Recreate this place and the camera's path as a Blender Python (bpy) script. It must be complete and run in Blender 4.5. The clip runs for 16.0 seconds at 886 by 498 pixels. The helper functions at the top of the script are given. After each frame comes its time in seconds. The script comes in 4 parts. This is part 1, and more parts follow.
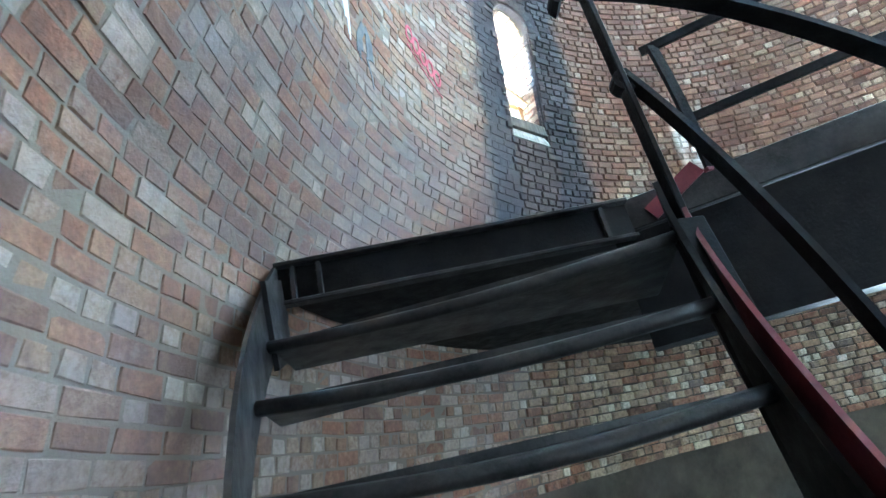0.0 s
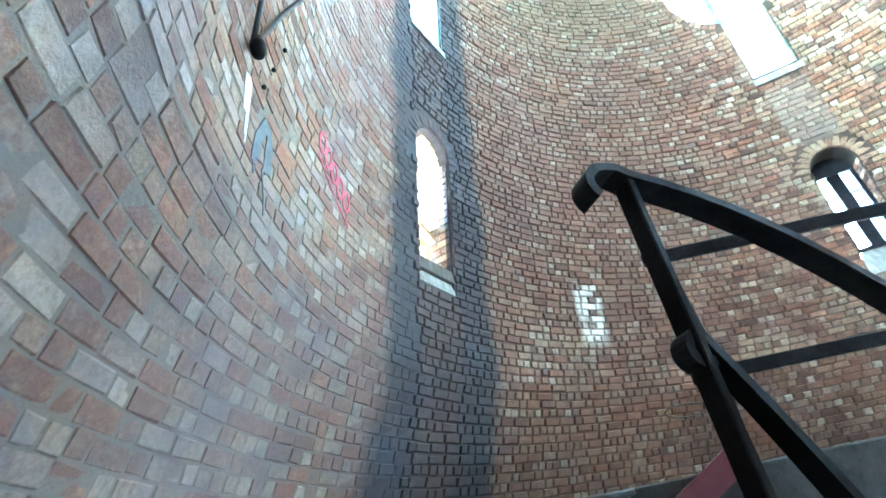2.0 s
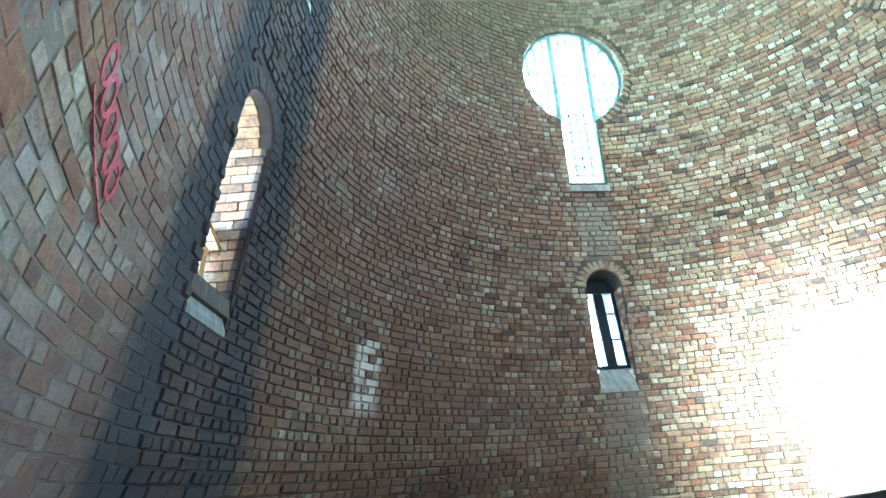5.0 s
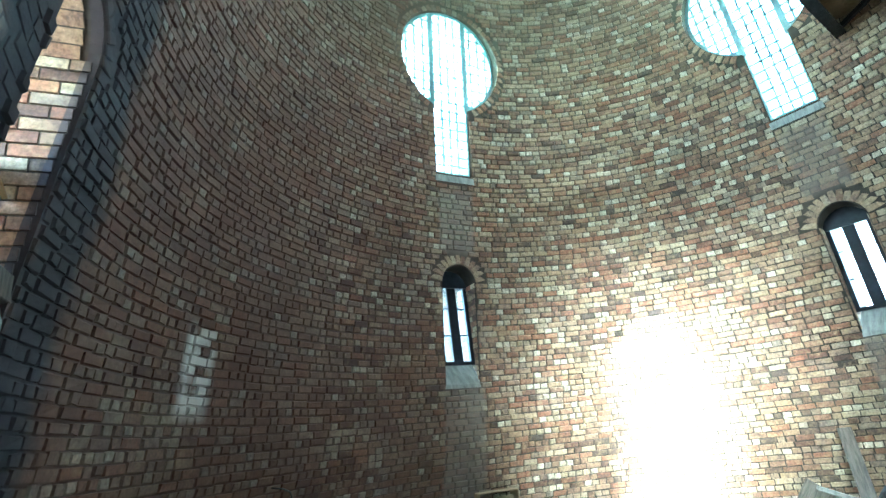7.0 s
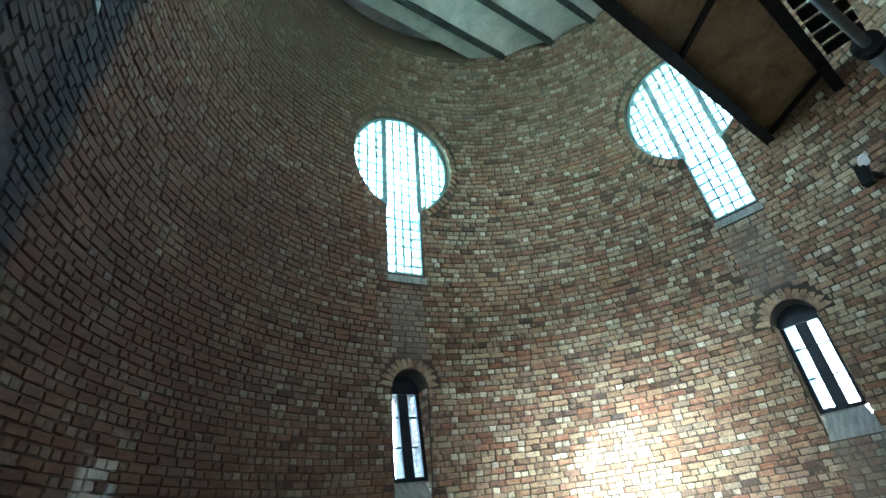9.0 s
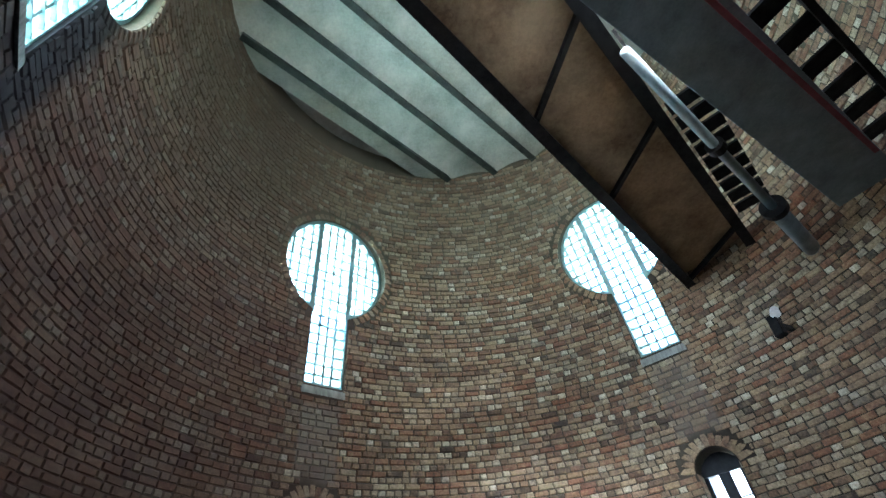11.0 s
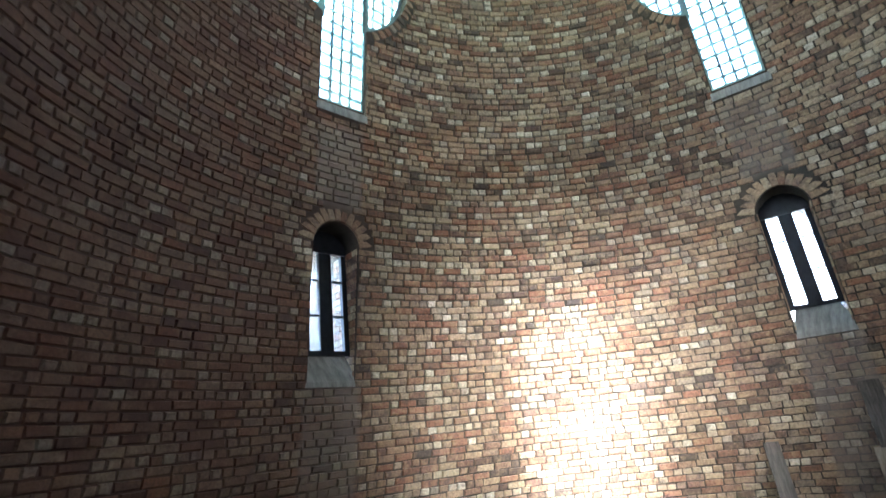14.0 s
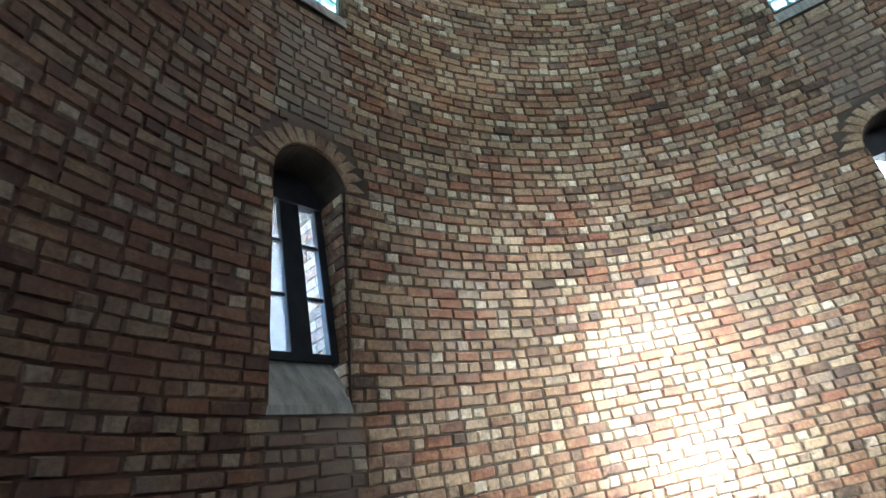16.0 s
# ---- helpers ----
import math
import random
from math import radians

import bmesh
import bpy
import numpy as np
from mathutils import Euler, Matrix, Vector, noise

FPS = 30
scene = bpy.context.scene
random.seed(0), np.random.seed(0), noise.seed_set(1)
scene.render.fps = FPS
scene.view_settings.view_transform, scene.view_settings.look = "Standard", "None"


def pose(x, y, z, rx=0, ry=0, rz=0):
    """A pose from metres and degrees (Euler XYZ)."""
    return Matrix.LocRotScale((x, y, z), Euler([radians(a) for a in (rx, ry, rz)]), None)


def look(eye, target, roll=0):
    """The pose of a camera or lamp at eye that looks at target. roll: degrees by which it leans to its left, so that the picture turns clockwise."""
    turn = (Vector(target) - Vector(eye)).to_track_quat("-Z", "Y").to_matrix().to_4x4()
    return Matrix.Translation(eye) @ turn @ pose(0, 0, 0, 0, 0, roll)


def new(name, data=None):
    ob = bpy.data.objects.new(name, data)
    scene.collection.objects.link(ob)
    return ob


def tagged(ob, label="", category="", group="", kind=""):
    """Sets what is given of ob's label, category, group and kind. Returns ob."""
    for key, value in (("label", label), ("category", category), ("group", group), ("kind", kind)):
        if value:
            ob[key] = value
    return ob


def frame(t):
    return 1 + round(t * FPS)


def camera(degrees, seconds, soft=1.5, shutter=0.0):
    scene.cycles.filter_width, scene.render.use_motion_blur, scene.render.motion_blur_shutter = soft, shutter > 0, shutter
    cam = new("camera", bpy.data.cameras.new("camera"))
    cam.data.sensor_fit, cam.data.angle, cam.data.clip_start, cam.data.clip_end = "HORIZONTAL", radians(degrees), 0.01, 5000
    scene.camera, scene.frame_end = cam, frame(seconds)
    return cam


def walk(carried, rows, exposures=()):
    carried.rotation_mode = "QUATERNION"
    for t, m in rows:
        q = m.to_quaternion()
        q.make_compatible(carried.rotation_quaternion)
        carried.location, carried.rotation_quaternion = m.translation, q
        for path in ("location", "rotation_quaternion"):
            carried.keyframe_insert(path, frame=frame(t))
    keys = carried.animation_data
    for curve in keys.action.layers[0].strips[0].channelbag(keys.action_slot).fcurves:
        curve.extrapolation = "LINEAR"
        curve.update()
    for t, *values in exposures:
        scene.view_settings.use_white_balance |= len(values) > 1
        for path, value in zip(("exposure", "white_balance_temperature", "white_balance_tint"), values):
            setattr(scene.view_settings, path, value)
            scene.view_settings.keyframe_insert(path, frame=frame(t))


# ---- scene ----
cam = camera(80.87, 16.0, soft=1.5, shutter=0.3)
# seconds, place, pitch, lean, heading
PATH = (
    (0.0, -4.382, -0.021, -1.399, 23.59, 12.08, -13.35),
    (0.5, -4.389, 0.161, -1.207, 21.92, 11.79, -17.73),
    (1.0, -4.348, 0.346, -0.914, 24.54, 10.62, -22.02),
    (1.5, -4.285, 0.511, -0.666, 27.67, 10.43, -26.06),
    (2.5, -4.241, 0.817, -0.266, 31.39, 9.02, -38.11),
    (3.0, -4.274, 0.948, -0.090, 29.56, 7.74, -43.80),
    (3.5, -4.155, 1.039, 0.068, 28.92, 6.83, -50.44),
    (3.7, -4.116, 1.101, 0.084, 29.96, 7.45, -53.27),
    (5.8, -3.761, 1.743, 0.757, 21.47, 5.42, -70.04),
    (6.0, -3.678, 1.770, 0.742, 21.65, 7.01, -70.91),
    (6.5, -3.726, 2.080, 0.788, 21.10, 5.83, -82.16),
    (7.0, -3.645, 2.160, 0.907, 20.35, 6.29, -86.45),
    (7.5, -3.579, 2.001, 1.030, 21.84, 7.62, -86.00),
    (8.0, -3.573, 1.832, 0.988, 26.34, 7.51, -85.85),
    (8.5, -3.591, 1.758, 1.005, 28.21, 8.40, -86.55),
    (9.0, -3.491, 1.800, 1.097, 29.94, 7.88, -88.71),
    (9.5, -3.606, 1.633, 1.037, 32.04, 6.53, -88.85),
    (10.0, -3.513, 1.526, 1.054, 36.07, 3.08, -95.19),
    (10.2, -3.290, 1.462, 1.081, 38.09, 1.69, -99.34),
    (12.3, -3.290, 2.163, 1.275, 43.27, 13.35, -92.06),
    (12.5, -3.186, 2.051, 1.197, 41.31, 12.18, -93.18),
    (13.0, -2.959, 1.822, 1.049, 36.08, 8.75, -92.29),
    (13.5, -2.499, 1.934, 1.016, 27.23, 6.00, -94.58),
    (14.0, -1.745, 2.144, 0.986, 19.74, 6.29, -100.02),
    (14.5, -1.276, 2.298, 0.945, 18.07, 6.74, -101.12),
    (15.0, -0.556, 2.443, 0.841, 18.83, 6.34, -106.85),
    (15.5, 0.058, 2.565, 0.890, 21.92, 10.71, -106.36),
    (16.0, 0.770, 2.508, 0.884, 27.95, 12.19, -105.93),
)
EXPOSURES = ((0.0, 9.15, 5050, -3), (1.6, 9.25, 5000, -6), (2.5, 8.85, 4950, -8), (3.7, 8.2, 4950, -9), (5.8, 7.5, 5050, -11), (7.0, 6.95, 5150, -12), (9.0, 6.0, 5350, -7), (12.5, 5.9, 5850, 14), (14.5, 5.95, 5850, 9), (16.0, 5.8, 5850, 8))
walk(cam, [(t, pose(x, y, z, 90 + p, ln, h)) for t, x, y, z, p, ln, h in PATH], EXPOSURES)

# ---- daylight ----
SUN_FROM = Vector((-8.1, 0.81, 4.1)).normalized()
world = bpy.data.worlds.new("sky")
scene.world = world
world.use_nodes = True
wn = world.node_tree.nodes
sky = wn.new("ShaderNodeTexSky")
sky.sky_type, sky.sun_disc = "NISHITA", False
sky.sun_elevation = math.asin(SUN_FROM.z)
sky.sun_rotation = math.atan2(SUN_FROM.x, SUN_FROM.y)
world.node_tree.links.new(sky.outputs[0], wn["Background"].inputs[0])
wn["Background"].inputs[1].default_value = 0.15
sun = new("sun", bpy.data.lights.new("sun", "SUN"))
sun.data.energy, sun.data.angle, sun.data.color = 5.0, radians(5.0), (1.0, 0.96, 0.90)
sun.matrix_world = look(SUN_FROM * 30, (0, 0, 0))

# ---- the round tower in numbers ----
R0, TAPER = 4.688, 0.155
FLOOR, CEIL, LOWER = -0.40, 8.95, -3.3
LAND = FLOOR
THICK = 1.06
COURSE = 0.078
BAYS = {"a": -23.5, "b": 59.4, "c": 134.9, "e": 272.0}
KEY_Z, KEY_R, SLOT_W, SLOT_Z = 6.58, 0.86, 0.30, 4.68
WIN_W = 0.275
# sill, springing and crown of the small arched windows
SMALL = {"a": (1.60, 3.05, 3.30), "b": (1.60, 3.05, 3.30), "c": (1.60, 3.05, 3.30)}


FLARE = 0.22


def rad(z):
    """The wall's inner radius, which flares out at the foot."""
    return R0 - TAPER * z + FLARE * min(max(0.8 - z, 0.0), 1.1)


def at_wall(th, z, off=0.0):
    """A frame on the wall: x along it to the right, y outward, z up."""
    a = radians(th)
    r = rad(z) + off
    m = Matrix(((math.cos(a), math.sin(a), 0, r * math.sin(a)),
                (-math.sin(a), math.cos(a), 0, r * math.cos(a)),
                (0, 0, 1, z), (0, 0, 0, 1)))
    return m


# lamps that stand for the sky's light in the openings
def opening_lamp(name, th, z, w, h, watts, off, shape="RECTANGLE"):
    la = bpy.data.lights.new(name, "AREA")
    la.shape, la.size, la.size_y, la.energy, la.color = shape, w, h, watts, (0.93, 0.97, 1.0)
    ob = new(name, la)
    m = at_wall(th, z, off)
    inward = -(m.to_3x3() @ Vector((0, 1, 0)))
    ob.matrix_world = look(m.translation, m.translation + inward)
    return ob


for bay, th in BAYS.items():
    if bay == "e":
        opening_lamp("added_light", th, 5.5, 1.2, 2.4, 6.5 * 2.0, 0.22)
        continue
    share = {"a": 0.8, "b": 0.6, "c": 0.28}[bay]
    opening_lamp("added_light", th, KEY_Z, 1.76, 1.76, 6.5 * share, 0.22, "ELLIPSE")
    opening_lamp("added_light", th, 5.0, 0.5, 1.0, 6.5 * share * 0.2, 0.22)
# lamp added in the unseen tall opening to give the sun patch its halo
glow = opening_lamp("added_light", BAYS["e"], 5.5, 1.2, 2.0, 6.5 * 3.4, 0.25)
glow.data.spread = radians(32)
glow.data.color = (1.0, 0.96, 0.90)
glow.matrix_world = look(glow.matrix_world.translation, glow.matrix_world.translation - SUN_FROM)
# unseen lamps added to brighten the storey below, set in made-up openings
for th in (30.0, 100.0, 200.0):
    opening_lamp("added_light", th, -1.8, 0.66, 1.1, 0.5, 0.3)

# ---- materials ----
def tree(name, rough=0.85, metal=0.0, spec=0.3):
    m = bpy.data.materials.new(name)
    m.use_nodes = True
    n, l = m.node_tree.nodes, m.node_tree.links
    b = n["Principled BSDF"]
    b.inputs["Roughness"].default_value = rough
    b.inputs["Metallic"].default_value = metal
    b.inputs["Specular IOR Level"].default_value = spec
    return m, n, l, b


def put(l, n, socket, v):
    if hasattr(v, "links"):
        l.new(v, socket)
    else:
        socket.default_value = v


def calc(n, l, op, a, b=0.0, c=0.0, clamp=False):
    m = n.new("ShaderNodeMath")
    m.operation, m.use_clamp = op, clamp
    for s, v in zip(m.inputs, (a, b, c)):
        put(l, n, s, v)
    return m.outputs[0]


def noise_of(n, l, vec, scale, detail=4.0, rough=0.6):
    t = n.new("ShaderNodeTexNoise")
    t.inputs["Scale"].default_value, t.inputs["Detail"].default_value, t.inputs["Roughness"].default_value = scale, detail, rough
    l.new(vec, t.inputs["Vector"])
    return t.outputs[0]


def ramp_of(n, l, fac, stops, mode="LINEAR"):
    r = n.new("ShaderNodeValToRGB")
    r.color_ramp.interpolation = mode
    e = r.color_ramp.elements
    while len(e) < len(stops):
        e.new(0.5)
    for el, (p, col) in zip(e, stops):
        el.position = p
        el.color = (*col, 1) if hasattr(col, "__len__") else (col, col, col, 1)
    l.new(fac, r.inputs[0])
    return r.outputs[0]


def mixed(n, l, fac, a, b, mode="MIX"):
    m = n.new("ShaderNodeMix")
    m.data_type, m.blend_type = "RGBA", mode
    for s, v in ((m.inputs[0], fac), (m.inputs[6], a), (m.inputs[7], b)):
        put(l, n, s, v if hasattr(v, "links") or not hasattr(v, "__len__") else (*v, 1))
    return m.outputs[2]


def bumped(n, l, bsdf, height, strength=0.3, dist=0.01):
    b = n.new("ShaderNodeBump")
    b.inputs["Strength"].default_value, b.inputs["Distance"].default_value = strength, dist
    l.new(height, b.inputs["Height"])
    l.new(b.outputs[0], bsdf.inputs["Normal"])


def band(n, l, v, centre, half, soft):
    """1 within half of centre, falling to 0 over soft."""
    d = calc(n, l, "ABSOLUTE", calc(n, l, "SUBTRACT", v, centre))
    return calc(n, l, "DIVIDE", calc(n, l, "SUBTRACT", half + soft, d), soft, clamp=True)


def masonry(name, mortar, single, header=False):
    """Old brick, limewash and soot on a round wall; mortar: the joints' own colour."""
    m, n, l, b = tree(name, 0.9, 0.0, 0.25)
    geo = n.new("ShaderNodeNewGeometry")
    pos = geo.outputs["Position"]
    if single:
        rnd = n.new("ShaderNodeObjectInfo").outputs["Random"]
    else:
        rnd = geo.outputs["Random Per Island"]
    sep = n.new("ShaderNodeSeparateXYZ")
    l.new(pos, sep.inputs[0])
    ang = calc(n, l, "DEGREES", calc(n, l, "ARCTAN2", sep.outputs[0], sep.outputs[1]))
    z = sep.outputs[2]
    big = noise_of(n, l, pos, 0.55, 3.0)
    mid = noise_of(n, l, pos, 2.3, 5.0, 0.65)
    fine = noise_of(n, l, pos, 38.0, 4.0, 0.7)
    blot = noise_of(n, l, pos, 9.0, 4.0, 0.65)
    # 1 on the room's face, 0 in the depth of the openings
    across = calc(n, l, "SQRT", calc(n, l, "ADD", calc(n, l, "MULTIPLY", sep.outputs[0], sep.outputs[0]), calc(n, l, "MULTIPLY", sep.outputs[1], sep.outputs[1])))
    skin = calc(n, l, "LESS_THAN", calc(n, l, "ADD", across, calc(n, l, "MULTIPLY", z, TAPER)), calc(n, l, "ADD", calc(n, l, "MULTIPLY", calc(n, l, "MINIMUM", calc(n, l, "MAXIMUM", calc(n, l, "SUBTRACT", 0.8, z), 0.0), 1.1), FLARE), R0 + 0.06))
    skin = calc(n, l, "MULTIPLY", skin, calc(n, l, "GREATER_THAN", z, LAND))
    if mortar:
        col = ramp_of(n, l, mid, ((0.3, (0.022, 0.018, 0.015)), (0.7, (0.075, 0.062, 0.048))))
    else:
        pale = ((0.0, (0.070, 0.058, 0.052)), (0.08, (0.150, 0.090, 0.066)), (0.22, (0.235, 0.150, 0.100)), (0.36, (0.290, 0.225, 0.155)),
                (0.48, (0.225, 0.170, 0.130)), (0.60, (0.380, 0.320, 0.230)), (0.72, (0.300, 0.255, 0.190)), (0.84, (0.470, 0.425, 0.320)),
                (0.93, (0.580, 0.545, 0.440)), (1.0, (0.250, 0.215, 0.180)))
        col = ramp_of(n, l, rnd, pale if header else (
            (0.0, (0.058, 0.046, 0.044)), (0.10, (0.130, 0.070, 0.052)), (0.24, (0.215, 0.098, 0.062)), (0.38, (0.265, 0.140, 0.088)),
            (0.50, (0.190, 0.115, 0.082)), (0.62, (0.290, 0.195, 0.125)), (0.74, (0.235, 0.165, 0.118)), (0.86, (0.330, 0.250, 0.165)),
            (0.94, (0.400, 0.340, 0.240)), (1.0, (0.165, 0.135, 0.115))))
        # the further courses hold more buff bricks, the left side more plum red
        hue = calc(n, l, "MULTIPLY", ramp_of(n, l, big, ((0.35, 0.0), (0.65, 1.0))), 0.22)
        col = mixed(n, l, hue, col, (0.34, 0.25, 0.155))
        face = ramp_of(n, l, fine, ((0.25, 0.4), (0.72, 1.3)))
        col = mixed(n, l, calc(n, l, "MULTIPLY", ramp_of(n, l, blot, ((0.50, 0.0), (0.68, 1.0))), 0.45), col, (0.40, 0.30, 0.175))
        col = mixed(n, l, calc(n, l, "MULTIPLY", ramp_of(n, l, blot, ((0.32, 1.0), (0.46, 0.0))), 0.6), col, (0.085, 0.066, 0.062))
        col = mixed(n, l, 1.0, col, face, "MULTIPLY")
    # limewash patches near the stair
    left = band(n, l, ang, -70.0, 33.0, 14.0)
    warm = (0.27, 0.23, 0.185) if mortar else (0.215, 0.112, 0.070)
    col = mixed(n, l, calc(n, l, "MULTIPLY", left, 0.6 if mortar else 0.30), col, warm)
    lime = ramp_of(n, l, calc(n, l, "ADD", calc(n, l, "ADD", calc(n, l, "MULTIPLY", mid, 0.5), calc(n, l, "MULTIPLY", fine, 0.5)), calc(n, l, "MULTIPLY", calc(n, l, "SUBTRACT", rnd, 0.5), 0.42)), ((0.50, 0.0), (0.66, 1.0)))
    lime = calc(n, l, "MULTIPLY", calc(n, l, "MULTIPLY", lime, left), 0.3 if mortar else 0.32)
    col = mixed(n, l, lime, col, (0.37, 0.37, 0.38))
    plum = calc(n, l, "MULTIPLY", calc(n, l, "MULTIPLY", left, ramp_of(n, l, big, ((0.4, 0.0), (0.6, 1.0)))), 0.25)
    col = mixed(n, l, plum, col, (0.26, 0.205, 0.215))
    # grimy plum patch low on the wall by the stair head
    grime = calc(n, l, "MULTIPLY", band(n, l, ang, -50.0, 16.0, 16.0), band(n, l, z, 0.2, 0.5, 0.8))
    grime = calc(n, l, "MULTIPLY", calc(n, l, "MULTIPLY", grime, skin), ramp_of(n, l, mid, ((0.36, 0.15), (0.60, 0.6))))
    col = mixed(n, l, grime, col, (0.10, 0.086, 0.092))
    # stretch round the first bay: dark red-brown brick and shade painted in together
    dim_stretch = calc(n, l, "MULTIPLY", band(n, l, ang, 10.0, 36.0, 24.0), ramp_of(n, l, calc(n, l, "ADD", calc(n, l, "MULTIPLY", big, 0.6), calc(n, l, "MULTIPLY", mid, 0.4)), ((0.3, 0.42), (0.62, 0.9))))
    col = mixed(n, l, calc(n, l, "MULTIPLY", dim_stretch, skin), col, (0.082, 0.044, 0.036))
    # white mark on the bricks beside the first window
    spot = calc(n, l, "MULTIPLY", band(n, l, ang, 7.6, 1.8, 1.2), band(n, l, z, 1.66, 0.26, 0.15))
    spot = calc(n, l, "MULTIPLY", spot, ramp_of(n, l, calc(n, l, "ADD", mid, calc(n, l, "MULTIPLY", rnd, 0.4)), ((0.46, 0.0), (0.66, 0.75))))
    col = mixed(n, l, spot, col, (0.62, 0.60, 0.56))
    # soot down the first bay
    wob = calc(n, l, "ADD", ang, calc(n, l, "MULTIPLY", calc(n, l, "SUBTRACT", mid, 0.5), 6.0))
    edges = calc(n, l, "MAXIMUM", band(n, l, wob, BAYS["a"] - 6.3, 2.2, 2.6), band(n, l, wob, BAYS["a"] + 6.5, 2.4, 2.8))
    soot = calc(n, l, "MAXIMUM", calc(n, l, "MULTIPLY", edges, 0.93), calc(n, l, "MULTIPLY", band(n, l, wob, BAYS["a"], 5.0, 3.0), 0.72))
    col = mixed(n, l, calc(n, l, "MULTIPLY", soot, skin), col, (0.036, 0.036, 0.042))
    # cement wash in the strips under and over the small windows
    for th in (BAYS["b"], BAYS["c"]):
        strip = band(n, l, ang, th, 3.6, 0.9)
        low = calc(n, l, "MAXIMUM", band(n, l, z, 0.7, 0.8, 0.15), band(n, l, z, 3.95, 0.42, 0.12))
        strip = calc(n, l, "MULTIPLY", calc(n, l, "MULTIPLY", strip, low), ramp_of(n, l, mid, ((0.3, 0.35), (0.65, 0.8))))
        col = mixed(n, l, strip, col, (0.17, 0.145, 0.125))
    # damp, greener courses high up
    damp = calc(n, l, "MULTIPLY", band(n, l, z, 9.0, 1.2, 2.5), 0.4)
    col = mixed(n, l, damp, col, (0.15, 0.15, 0.09))
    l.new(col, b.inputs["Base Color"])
    grit = calc(n, l, "ADD", fine, calc(n, l, "MULTIPLY", noise_of(n, l, pos, 120.0, 2.0), 0.4))
    bumped(n, l, b, grit, 0.55, 0.006)
    return m


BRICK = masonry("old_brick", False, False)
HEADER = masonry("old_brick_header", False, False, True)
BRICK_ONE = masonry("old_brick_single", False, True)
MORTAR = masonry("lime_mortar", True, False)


def plain(name, dark, light, scale=6.0, rough=0.8, metal=0.0, fine=45.0, bump=0.3, spec=0.3, streak=None):
    """A surface that varies between two colours at two scales."""
    m, n, l, b = tree(name, rough, metal, spec)
    tc = n.new("ShaderNodeTexCoord").outputs["Object"]
    if streak:
        mp = n.new("ShaderNodeMapping")
        mp.inputs["Scale"].default_value = streak
        l.new(tc, mp.inputs[0])
        tc = mp.outputs[0]
    a = noise_of(n, l, tc, scale, 5.0, 0.65)
    f = noise_of(n, l, tc, fine, 4.0, 0.7)
    mix = calc(n, l, "ADD", calc(n, l, "MULTIPLY", a, 0.7), calc(n, l, "MULTIPLY", f, 0.3))
    l.new(ramp_of(n, l, mix, ((0.36, dark), (0.64, light))), b.inputs["Base Color"])
    l.new(ramp_of(n, l, a, ((0.3, min(1, rough + 0.1)), (0.7, max(0.1, rough - 0.12)))), b.inputs["Roughness"])
    bumped(n, l, b, f, bump, 0.005)
    return m


IRON = plain("black_iron", (0.003, 0.003, 0.004), (0.012, 0.011, 0.011), 9, 0.6, 0.0, 60, 0.35, 0.1)
IRON_WORN = plain("worn_iron", (0.007, 0.007, 0.008), (0.04, 0.037, 0.036), 7, 0.5, 0.0, 50, 0.4, 0.25)
MAROON = plain("maroon_paint", (0.075, 0.012, 0.020), (0.145, 0.028, 0.038), 5, 0.5, 0.0, 70, 0.2, 0.4)
GREYBLUE = plain("grey_blue_paint", (0.075, 0.10, 0.11), (0.15, 0.19, 0.20), 4, 0.5, 0.0, 40, 0.2, 0.4)
CONCRETE = plain("dusty_concrete", (0.20, 0.19, 0.17), (0.36, 0.345, 0.31), 1.6, 0.92, 0.0, 30, 0.5, 0.2)
CEILING = plain("pale_ceiling", (0.28, 0.32, 0.26), (0.52, 0.56, 0.47), 1.5, 0.9, 0.0, 22, 0.3, 0.2)
GREENBEAM = plain("dark_green_beam", (0.018, 0.024, 0.02), (0.05, 0.062, 0.05), 4, 0.6, 0.0, 30, 0.3, 0.3)
STONE = plain("grey_sill_stone", (0.14, 0.145, 0.14), (0.31, 0.32, 0.30), 5, 0.8, 0.0, 60, 0.4, 0.3, (6, 1, 1))
FRAMEP = plain("dark_window_paint", (0.005, 0.006, 0.009), (0.013, 0.015, 0.02), 8, 0.5, 0.0, 50, 0.2, 0.2)
TEAL = plain("teal_window_paint", (0.12, 0.22, 0.22), (0.22, 0.36, 0.35), 6, 0.5, 0.0, 50, 0.2, 0.4)
WOOD = plain("bare_pine", (0.30, 0.17, 0.07), (0.52, 0.33, 0.16), 6, 0.7, 0.0, 50, 0.3, 0.3, (1, 12, 12))
DARKWOOD = plain("weathered_wood", (0.05, 0.045, 0.042), (0.13, 0.115, 0.10), 6, 0.85, 0.0, 60, 0.4, 0.2, (8, 8, 1))
GREYWOOD = plain("grey_weathered_wood", (0.14, 0.12, 0.10), (0.27, 0.235, 0.19), 6, 0.85, 0.0, 60, 0.4, 0.2, (8, 8, 1))
RUSTY = plain("brown_soffit", (0.12, 0.075, 0.045), (0.34, 0.245, 0.15), 1.8, 0.9, 0.0, 26, 0.3, 0.2)
CARD = plain("cardboard", (0.22, 0.16, 0.10), (0.34, 0.26, 0.165), 5, 0.9, 0.0, 40, 0.1, 0.2)
SLATE = plain("grey_slate", (0.10, 0.105, 0.105), (0.24, 0.245, 0.24), 6, 0.75, 0.0, 60, 0.4, 0.3)
